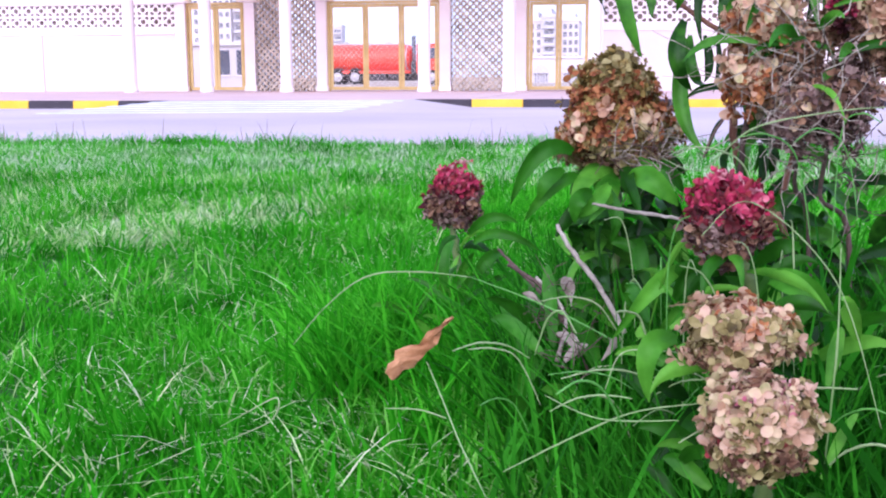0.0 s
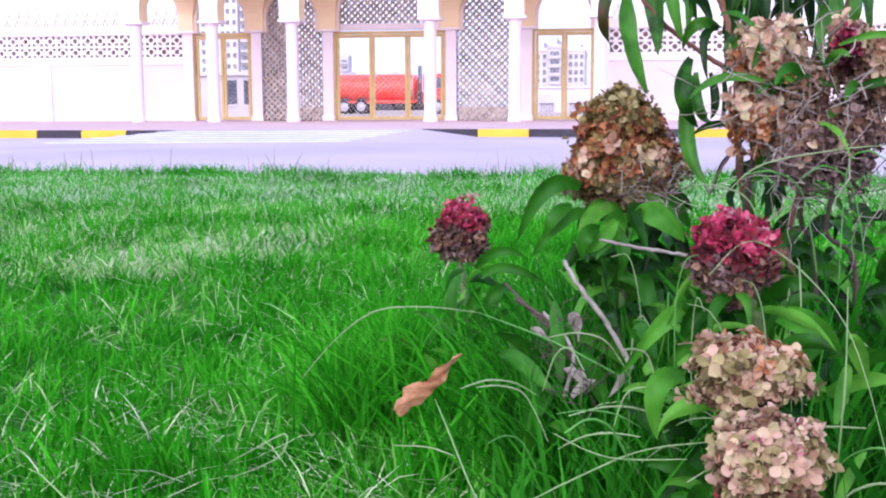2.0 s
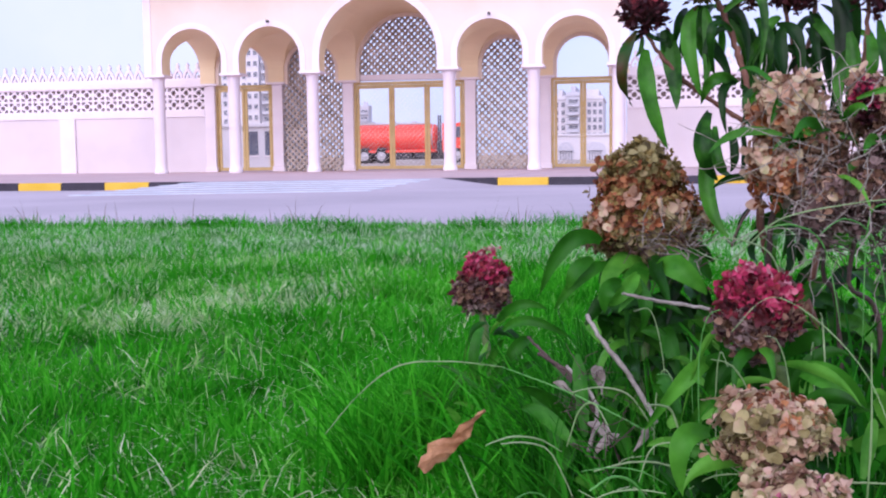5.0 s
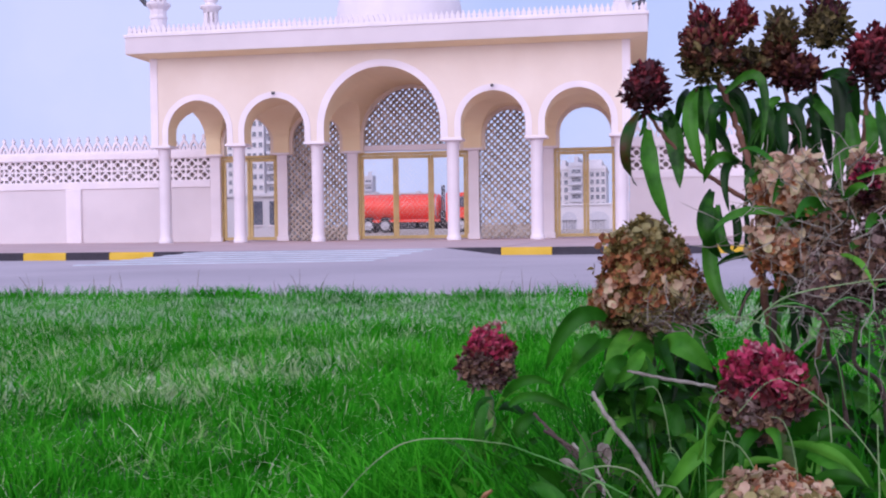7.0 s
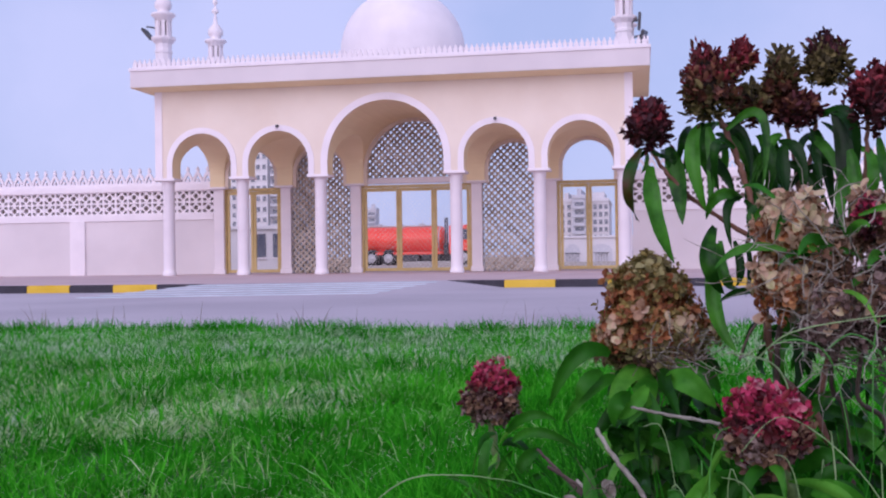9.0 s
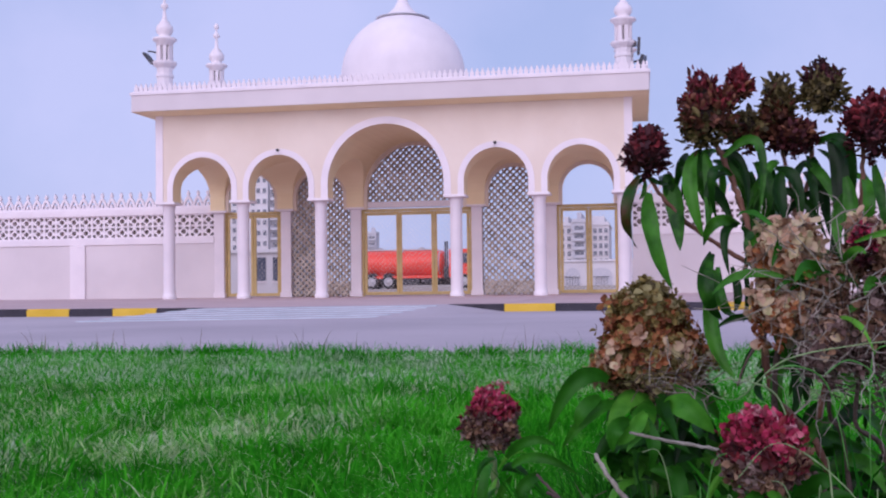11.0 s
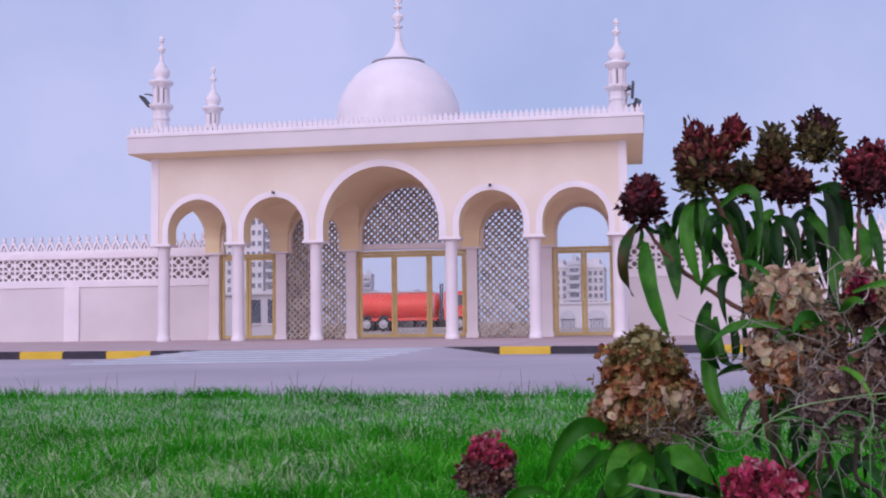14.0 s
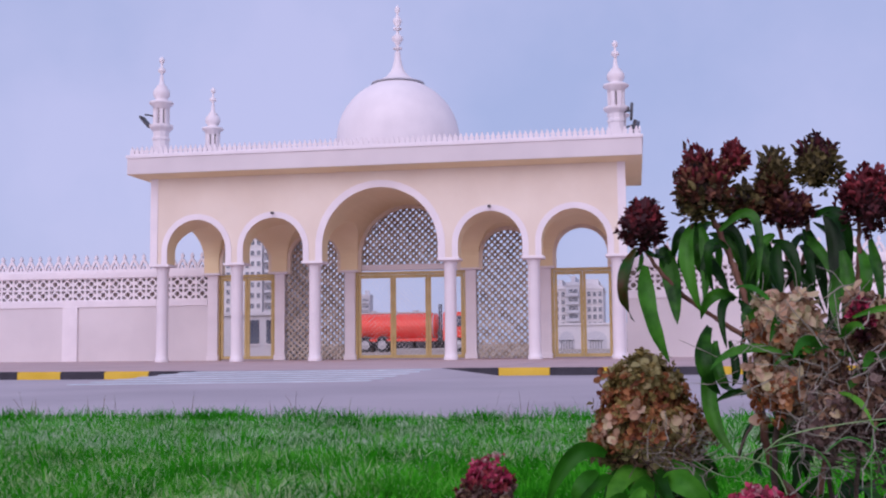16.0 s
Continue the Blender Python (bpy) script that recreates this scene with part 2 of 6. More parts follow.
bmesh.ops.recalc_face_normals(bm, faces=bm.faces)
solid("apron", bm, ASPHALT, "grey asphalt apron rising to the forecourt", "driveway", kind="structure")
stripes = thing("road_marking", (0, 0, 0), "thin white stripes painted across the driveway apron", "road marking", kind="structure")
for f in (0.05, 0.20, 0.36, 0.52, 0.68, 0.84):
    b = bmesh.new()
    quad = [APRON[0].lerp(APRON[3], f - 0.016), APRON[1].lerp(APRON[2], f - 0.016), APRON[1].lerp(APRON[2], f + 0.016), APRON[0].lerp(APRON[3], f + 0.016)]
    up_ = [b.verts.new(p + Vector((0, 0, 0.008))) for p in quad]
    dn_ = [b.verts.new(p - Vector((0, 0, 0.02))) for p in quad]
    b.faces.new(up_)
    b.faces.new(dn_[::-1])
    for i in range(4):
        k = (i + 1) % 4
        b.faces.new((up_[i], dn_[i], dn_[k], up_[k]))
    bmesh.ops.recalc_face_normals(b, faces=b.faces)
    part("stripe", b, LINE, stripes)

# ---------- gatehouse ----------
A, B, C, D = 1.95, 4.275, 6.55, 3.98
CAP, SPRING, TOP, HALF = 2.69, 3.12, 5.26, 6.80
R_SIDE, R_MAIN = 0.89, 1.66
BAYS = [(-(B + C) / 2, R_SIDE), (-(A + B) / 2, R_SIDE), (0, R_MAIN), ((A + B) / 2, R_SIDE), ((B + C) / 2, R_SIDE)]
gatehouse = thing("gatehouse", (0, 0, 0), "cream and white arcaded gatehouse with a dome and corner minarets", "gatehouse")
FRONT, BACK = -0.28, D + 0.28
bm = bmesh.new()
box(bm, -HALF, HALF, FRONT, BACK, CAP, TOP)
body = mesh_from("body", bm, CREAM)
cutters = []
for bx, r in BAYS:
    bm = bmesh.new()
    prism(bm, [(bx + x, z) for x, z in arch_line(r, SPRING, CAP - 0.5)], FRONT - 1, BACK + 1)
    cutters.append(mesh_from("c", bm, VAULT))
bm = bmesh.new()
side = Matrix.Translation((0, D / 2, 0)) @ Matrix.Rotation(radians(90), 4, "Z")
prism(bm, arch_line(D / 2 - 0.28, SPRING, CAP - 0.5, rise=0.95), -HALF - 1, HALF + 1, side)
cutters.append(mesh_from("c", bm, VAULT))
walls = new("arcade_wall", carved(body, cutters))
walls.parent = gatehouse
tagged(walls, "cream plaster arcade wall with groined vaults")


def band(bm, cx, r0, r1, z0, y0, y1, n=28):
    inner = [(cx + x, z) for x, z in arch_line(r0, SPRING, z0, n)]
    outer = [(cx + x, z) for x, z in arch_line(r1, SPRING, z0, n)]
    for k in range(len(inner) - 1):
        q = [inner[k], inner[k + 1], outer[k + 1], outer[k]]
        f = [bm.verts.new((x, y0, z)) for x, z in q]
        b = [bm.verts.new((x, y1, z)) for x, z in q]
        bm.faces.new(f)
        for i in range(4):
            bm.faces.new((f[i], f[(i + 1) % 4], b[(i + 1) % 4], b[i]))
    bmesh.ops.remove_doubles(bm, verts=bm.verts, dist=1e-5)
    return bm


for bx, r in BAYS:
    wide = 0.17 if r < 1 else 0.2
    part("arch_trim", band(bmesh.new(), bx, r, r + wide, CAP, FRONT - 0.02, FRONT + 0.01), WHITE, gatehouse, "white painted arch surround")
    part("rear_arch", band(bmesh.new(), bx, r - 0.11, r + 0.01, CAP - 0.02, D - 0.24, D - 0.09), CREAM, gatehouse, "cream rib of the rear arch")
    b = bmesh.new()
    box(b, bx - 0.13, bx + 0.13, FRONT - 0.03, FRONT + 0.01, SPRING + r + 0.005, SPRING + r + 0.09)
    part("keystone", b, WHITE, gatehouse)
for sx in (-1, 1):
    b = bmesh.new()
    x = sx * (HALF - 0.09)
    box(b, x - 0.11, x + 0.11, FRONT - 0.025, FRONT + 0.2, CAP, TOP)
    part("corner_trim", b, WHITE, gatehouse, "white painted corner strip")
    b = bmesh.new()
    box(b, sx * 3.11 - 0.035, sx * 3.11 + 0.035, FRONT - 0.12, FRONT + 0.01, 4.10, 4.17, 0.01)
    part("bolt", b, DARK, gatehouse, "small black fixing above the arch")

# columns
for px in (-C, -B, -A, A, B, C):
    b = bmesh.new()
    lathe(b, [(0.2, -0.16), (0.2, 0.02), (0.175, 0.06), (0.17, 0.25), (0.168, 2.55), (0.185, 2.58), (0.185, 2.66), (0.24, 2.69)], 28)
    col = part("column", b, WHITE, gatehouse, "slim round white column", smooth=False)
    for f in col.data.polygons:
        f.use_smooth = abs(f.normal.z) < 0.5
    col.location = (px, 0, 0)
    b = bmesh.new()
    box(b, -0.31, 0.31, -0.31, 0.31, CAP - 0.015, CAP + 0.06, 0.015)
    part("capital", b, WHITE, col)
    b = bmesh.new()
    box(b, -0.17, 0.17, -0.17, 0.17, -0.16, CAP, 0.02)
    box(b, -0.2, 0.2, -0.2, 0.2, -0.16, 0.07, 0.02)
    pier = part("pier", b, WHITE, gatehouse, "square white pier of the rear wall")
    pier.location = (px * 1.0, D, 0)
    b = bmesh.new()
    box(b, -0.3, 0.3, -0.3, 0.3, CAP - 0.02, CAP + 0.05, 0.015)
    part("capital", b, WHITE, pier)

# cornice
ROOF_Z = 5.80
EX, EY0, EY1 = 7.28, -0.9, D + 0.9
b = bmesh.new()
lower = [b.verts.new(p) for p in ((-HALF - 0.02, FRONT - 0.02, TOP - 0.02), (HALF + 0.02, FRONT - 0.02, TOP - 0.02), (HALF + 0.02, BACK + 0.02, TOP - 0.02), (-HALF - 0.02, BACK + 0.02, TOP - 0.02))]
lip = [b.verts.new(p) for p in ((-EX, EY0, 5.30), (EX, EY0, 5.30), (EX, EY1, 5.30), (-EX, EY1, 5.30))]
top = [b.verts.new((v.co.x, v.co.y, ROOF_Z)) for v in lip]
b.faces.new(lower[::-1])
for i in range(4):
    b.faces.new((lower[i], lower[(i + 1) % 4], lip[(i + 1) % 4], lip[i]))
part("soffit", b, VAULT, gatehouse, "tan painted underside of the roof overhang")
b = bmesh.new()
box(b, -EX, EX, EY0, EY1, 5.304, ROOF_Z, 0.015)
part("roof_slab", b, PANEL, gatehouse, "deep overhanging off-white roof slab")
b = bmesh.new()
box(b, -EX - 0.03, EX + 0.03, EY0 - 0.03, EY0 + 0.12, ROOF_Z - 0.03, ROOF_Z + 0.06, 0.01)
box(b, -EX - 0.03, EX + 0.03, EY1 - 0.12, EY1 + 0.03, ROOF_Z - 0.03, ROOF_Z + 0.06, 0.01)
for sx in (-1, 1):
    x = sx * (EX - 0.045)
    box(b, x - 0.075, x + 0.075, EY0 + 0.12, EY1 - 0.12, ROOF_Z - 0.03, ROOF_Z + 0.06)
part("cornice_edge", b, WHITE, gatehouse, "white edging of the roof")


def crest_outline(w, h):
    half = [(0.5, 0.0), (0.5, 0.16), (0.30, 0.22), (0.42, 0.36), (0.44, 0.50), (0.30, 0.60), (0.20, 0.62), (0.22, 0.74), (0.12, 0.86), (0.0, 1.0)]
    pts = [(x * w, z * h) for x, z in half]
    return pts + [(-x, z) for x, z in pts[-2::-1]]


def crest_mesh(name, w, h, thick):
    bm = bmesh.new()
    prism(bm, crest_outline(w, h), -thick / 2, thick / 2)
    return mesh_from(name, bm, WHITE)


SMALL = crest_mesh("merlon", 0.145, 0.26, 0.05)
run = []
n = 98
for i in range(n):
    x = -EX + 0.14 + (2 * EX - 0.28) * i / (n - 1)
    run += [(x, EY0 + 0.05, 0), (x, EY1 - 0.05, 0)]
for i in range(1, 38):
    y = EY0 + 0.05 + (EY1 - EY0 - 0.1) * i / 38
    run += [(-EX + 0.05, y, 90), (EX - 0.05, y, 90)]
for x, y, a in run:
    o = new("merlon", SMALL)
    o.parent = gatehouse
    o.matrix_basis = pose(x, y, ROOF_Z + 0.05, 0, 0, a)

# dome
b = bmesh.new()
prof = [(1.84, 0.0), (1.85, 0.5)]
prof += [(1.86 * math.cos(a) ** 1.02, 0.72 + 1.84 * math.sin(a)) for a in [radians(x) for x in (0, 8, 16, 24, 32, 40, 48, 54, 60, 65, 68)]]
prof += [(0.74, 2.47), (0.60, 2.52), (0.40, 2.63), (0.26, 2.78), (0.17, 2.95), (0.11, 3.2), (0.08, 3.45)]
lathe(b, prof, 48, 0.06, D / 2, ROOF_Z)
dome = part("dome", b, WHITE, gatehouse, "smooth white plaster dome", smooth=True)
b = bmesh.new()
lathe(b, [(0.78, 2.42), (0.81, 2.43), (0.81, 2.455), (0.7, 2.48)], 48, 0.06, D / 2, ROOF_Z)
part("collar", b, FAR_GREY, dome, "thin grey scalloped collar")
b = bmesh.new()
lathe(b, [(0.09, 3.4), (0.045, 3.45), (0.045, 3.5), (0.14, 3.53), (0.14, 3.57), (0.045, 3.6), (0.07, 3.68), (0.17, 3.82), (0.17, 3.9), (0.05, 4.0), (0.04, 4.1), (0.13, 4.14), (0.13, 4.18), (0.045, 4.22), (0.13, 4.36), (0.13, 4.45), (0.045, 4.55), (0.035, 4.64), (0.085, 4.74), (0.075, 4.8), (0.015, 4.9)], 20, 0.06, D / 2, ROOF_Z)
part("finial", b, WHITE, dome, "turned white finial of stacked bulbs", smooth=True)


def minaret(x, y, tall, name="minaret"):
    b = bmesh.new()
    lathe(b, [(0.3, 0), (0.3, 0.62), (0.33, 0.64), (0.33, 0.72), (0.29, 0.74), (0.3, 0.9), (0.42, 1.0), (0.45, 1.04), (0.45, 1.1), (0.3, 1.13)], 10)
    shaft = part(name, b, WHITE, gatehouse, "white corner minaret with an open lantern")
    shaft.matrix_basis = Matrix.Translation((x, y, ROOF_Z)) @ Matrix.Diagonal((0.79, 0.79, tall, 1))
    for k in range(8):
        a = 2 * math.pi * (k + 0.5) / 8
        b = bmesh.new()
        box(b, -0.05, 0.05, -0.066, 0.066, 1.1, 1.72, 0, Matrix.Translation((0.25 * math.cos(a), 0.25 * math.sin(a), 0)) @ Matrix.Rotation(a, 4, "Z"))
        part("lantern_post", b, WHITE, shaft)
    # solid core whose dark colour stands for shade between the posts
    b = bmesh.new()
    lathe(b, [(0.13, 1.1), (0.13, 1.72)], 8)
    part("lantern_core", b, SHADE_BROWN, shaft)
    b = bmesh.new()
    lathe(b, [(0.31, 1.58), (0.32, 1.68), (0.44, 1.74), (0.45, 1.78), (0.43, 1.81), (0.22, 1.85), (0.21, 1.90), (0.29, 1.97), (0.315, 2.07), (0.29, 2.17), (0.19, 2.26), (0.20, 2.29), (0.12, 2.33), (0.085, 2.42), (0.06, 2.6), (0.045, 2.68), (0.14, 2.74), (0.13, 2.82), (0.05, 2.88), (0.04, 2.98), (0.1, 3.04), (0.1, 3.12), (0.03, 3.2)], 16)
    part("cupola", b, WHITE, shaft, "small white bulbous cupola", smooth=True)
    return shaft


for mx, tall in ((-6.66, 0.985), (6.62, 0.895)):
    for my in (0.0, D):
        minaret(mx, my, tall)


# perforated screens: rings of lozenges set in the rear arches
def screen(cx, r, bottom, label):
    bm = bmesh.new()
    w, h, t = 0.1, 0.1, 0.085
    rows = int((SPRING + r - bottom) / h) + 2
    for j in range(rows):
        z = bottom + h * j
        for i in range(-int(r / w) - 2, int(r / w) + 3):
            if (i + j) % 2:
                continue
            x = i * w
            if abs(x) > r + 0.06 or z < bottom - 0.01:
                continue
            if z > SPRING and math.hypot(x, z - SPRING) > r + 0.08:
                continue
            hole = 0.60 if (i * 7 + j * 3) % 4 else 0.50
            o = [(x + w, z), (x + w * 0.5, z + h * 0.5), (x, z + h), (x - w * 0.5, z + h * 0.5), (x - w, z), (x - w * 0.5, z - h * 0.5), (x, z - h), (x + w * 0.5, z - h * 0.5)]
            q = [(x + hole * 0.102 * math.cos(k * math.pi / 4), z + hole * 0.102 * math.sin(k * math.pi / 4)) for k in range(8)]
            of, qf = [bm.verts.new((cx + a, D - t, c)) for a, c in o], [bm.verts.new((cx + a, D - t, c)) for a, c in q]
            ob, qb = [bm.verts.new((cx + a, D + t, c)) for a, c in o], [bm.verts.new((cx + a, D + t, c)) for a, c in q]
            for k in range(8):
                m = (k + 1) % 8
                bm.faces.new((of[k], of[m], qf[m], qf[k]))
                bm.faces.new((ob[m], ob[k], qb[k], qb[m]))
                bm.faces.new((qf[k], qf[m], qb[m], qb[k]))
    me = bpy.data.meshes.new("screen")
    bm.to_mesh(me)
    bm.free()
    me.materials.append(TAN)
    o = new("lattice_screen", me)
    o.parent = gatehouse
    tagged(o, label, kind="stuff")


screen(BAYS[1][0], R_SIDE, -0.05, "pierced concrete screen filling a rear arch")
screen(BAYS[3][0], R_SIDE, -0.05, "pierced concrete screen filling a rear arch")
screen(0, R_MAIN, 2.95, "pierced concrete screen in the main arch head")
b = bmesh.new()
box(b, -R_MAIN - 0.1, R_MAIN + 0.1, D - 0.16, D + 0.16, 2.72, 2.90, 0.01)
part("lintel", b, WHITE, gatehouse, "white lintel above the main gate")


# ---------- gates ----------
def gate(name, x0, x1, leaves, top, label):
    """A gold framed gate with leaves of wire mesh."""
    g = thing(name, (0, 0, 0), label, "gate", "gold framed gates")
    b = bmesh.new()
    y0, y1 = D - 0.06, D + 0.06
    box(b, x0, x0 + 0.09, y0, y1, -0.11, top, 0.01)
    box(b, x1 - 0.09, x1, y0, y1, -0.11, top, 0.01)
    box(b, x0 + 0.09, x1 - 0.09, y0, y1, top - 0.09, top, 0.01)
    part("gate_frame", b, GOLD, g)
    for k in range(leaves):
        a = x0 + 0.1 + (x1 - x0 - 0.2) * k / leaves
        c = x0 + 0.1 + (x1 - x0 - 0.2) * (k + 1) / leaves
        b = bmesh.new()
        box(b, a + 0.005, a + 0.09, y0 + 0.03, y1 - 0.03, -0.06, top - 0.1, 0.01)
        box(b, c - 0.09, c - 0.005, y0 + 0.03, y1 - 0.03, -0.06, top - 0.1, 0.01)
        box(b, a + 0.09, c - 0.09, y0 + 0.03, y1 - 0.03, -0.06, 0.04, 0.01)
        box(b, a + 0.09, c - 0.09, y0 + 0.03, y1 - 0.03, top - 0.2, top - 0.1, 0.01)
        leaf = part("leaf", b, GOLD, g, "gold painted metal leaf")
        b = bmesh.new()
        s = 0.16
        u0, u1, v0, v1 = a + 0.09, c - 0.09, 0.04, top - 0.2
        for sign in (-1, 1):
            k2 = -int((v1 - v0) / s) - 2
            while k2 < (u1 - u0 + v1 - v0) / s + 2:
                off = k2 * s
                k2 += 1
                if sign > 0:
                    pa = [(u, v0 + (u - u0) - off) for u in (u0, u1)]
                else:
                    pa = [(u, v1 - (u - u0) + off) for u in (u0, u1)]
                (ua, va), (ub, vb) = pa
                lo_, hi_ = (va, vb) if va < vb else (vb, va)
                if hi_ <= v0 or lo_ >= v1:
                    continue
                f = lambda v: ua + (ub - ua) * (v - va) / (vb - va)
                ca, cb = max(lo_, v0), min(hi_, v1)
                if cb - ca < 0.02:
                    continue
                p, q = Vector((f(ca), D, ca)), Vector((f(cb), D, cb))
                tube(b, [p, q], 0.0034, 4)
        part("mesh", b, WIRE, leaf, "grey diamond wire mesh")
    return g


gate("main_gate", -1.80, 1.80, 3, 2.68, "closed gold framed vehicle gate of wire mesh")
gate("side_gate", -6.42, -4.42, 2, 2.68, "closed gold framed side gate of wire mesh")
gate("side_gate", 4.44, 6.40, 2, 2.68, "closed gold framed side gate of wire mesh")


# ---------- boundary wall ----------
def block_mesh():
    """A pierced wall block: a square rim that holds a ring by four short arms."""
    bm = bmesh.new()
    w, h, t, n = 0.2175, 0.185, 0.06, 16
    for k in range(n):
        a0, a1 = 2 * math.pi * k / n, 2 * math.pi * (k + 1) / n
        q = [(0.082 * math.cos(a0), 0.082 * math.sin(a0)), (0.082 * math.cos(a1), 0.082 * math.sin(a1)), (0.128 * math.cos(a1), 0.128 * math.sin(a1)), (0.128 * math.cos(a0), 0.128 * math.sin(a0))]
        prism(bm, q, -t, t)
    for x0, x1, z0, z1 in ((-w, w, h - 0.03, h), (-w, w, -h, 0.03 - h), (-w, 0.035 - w, 0.03 - h, h - 0.03), (w - 0.035, w, 0.03 - h, h - 0.03)):
        box(bm, x0, x1, -t - 0.004, t, z0, z1)
    for x0, x1, z0, z1 in ((0.12, w - 0.03, -0.055, 0.055), (0.03 - w, -0.12, -0.055, 0.055), (-0.055, 0.055, 0.12, h - 0.02), (-0.055, 0.055, 0.02 - h, -0.12)):
        box(bm, x0, x1, -t + 0.004, t, z0, z1)
    return mesh_from("wall_block", bm, WHITE)


def lace_mesh(w, h, t):
    """An openwork merlon: a base bar, two legs that meet, and a bud on top."""
    bm = bmesh.new()
    a = w / 2
    box(bm, -a, a, -t, t, 0.0, 0.16 * h)
    for s_ in (-1, 1):
        leg = [(s_ * a, 0.16 * h), (s_ * a * 0.62, 0.16 * h), (s_ * a * 0.50, 0.32 * h), (0, 0.56 * h), (0, 0.74 * h), (s_ * a * 0.42, 0.62 * h), (s_ * a * 0.86, 0.40 * h)]
        prism(bm, leg if s_ > 0 else leg[::-1], -t + 0.003, t - 0.003)
    prism(bm, [(0, 0.66 * h), (0.16 * w, 0.80 * h), (0.10 * w, 0.90 * h), (0, h), (-0.10 * w, 0.90 * h), (-0.16 * w, 0.80 * h)], -t, t)
    box(bm, -0.10 * w, 0.10 * w, -t, t, 0.16 * h, 0.34 * h)
    return mesh_from("merlon", bm, WHITE)


BLOCK = block_mesh()
BIG = lace_mesh(0.34, 0.60, 0.05)
CAPY = D


def fence(name, x0, x1, pilasters):
    w = thing(name, (0, 0, 0), "white boundary wall with pierced blocks and crested top", "wall", kind="structure")
    b = bmesh.new()
    box(b, x0, x1, CAPY - 0.1, CAPY + 0.1, -0.25, 1.72)
    part("panel", b, PANEL, w, "pale plaster wall panel")
    # sheet behind the blocks, coloured dark for the shade in their holes
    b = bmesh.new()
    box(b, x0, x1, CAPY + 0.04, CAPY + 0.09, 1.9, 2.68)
    part("backing", b, SHADE_BROWN, w, "brown backing, darkened to carry the shade in the pierced blocks")
    b = bmesh.new()
    box(b, x0, x1, CAPY - 0.14, CAPY + 0.14, 1.70, 1.92, 0.012)
    part("ledge", b, WHITE, w)
    b = bmesh.new()
    box(b, x0, x1, CAPY - 0.13, CAPY + 0.13, 2.665, 2.86, 0.012)
    part("coping", b, WHITE, w)
    for px in pilasters:
        b = bmesh.new()
        box(b, px - 0.27, px + 0.27, CAPY - 0.17, CAPY - 0.1, -0.25, 1.70, 0.01)
        part("pilaster", b, WHITE, w)
    i = 0
    x = x0 + 0.2175 if x0 > 0 else x1 - 0.2175
    while x0 < x < x1 and i < 40:
        for z in (2.105, 2.48):
            o = new("wall_block", BLOCK)
            o.parent, o.location = w, (x, CAPY, z)
        i += 1
        x += 0.435 if x0 > 0 else -0.435
    i = 0
    x = x0 + 0.25 if x0 > 0 else x1 - 0.25
    while x0 < x < x1 and i < 48:
        o = new("merlon", BIG)
        o.parent, o.location = w, (x, CAPY, 2.855)
        i += 1
        x += 0.34 if x0 > 0 else -0.34


fence("wall_west", -24.0, -6.74, [-11.56, -16.2, -20.8])
fence("wall_east", 6.74, 20.0, [11.56, 16.2])

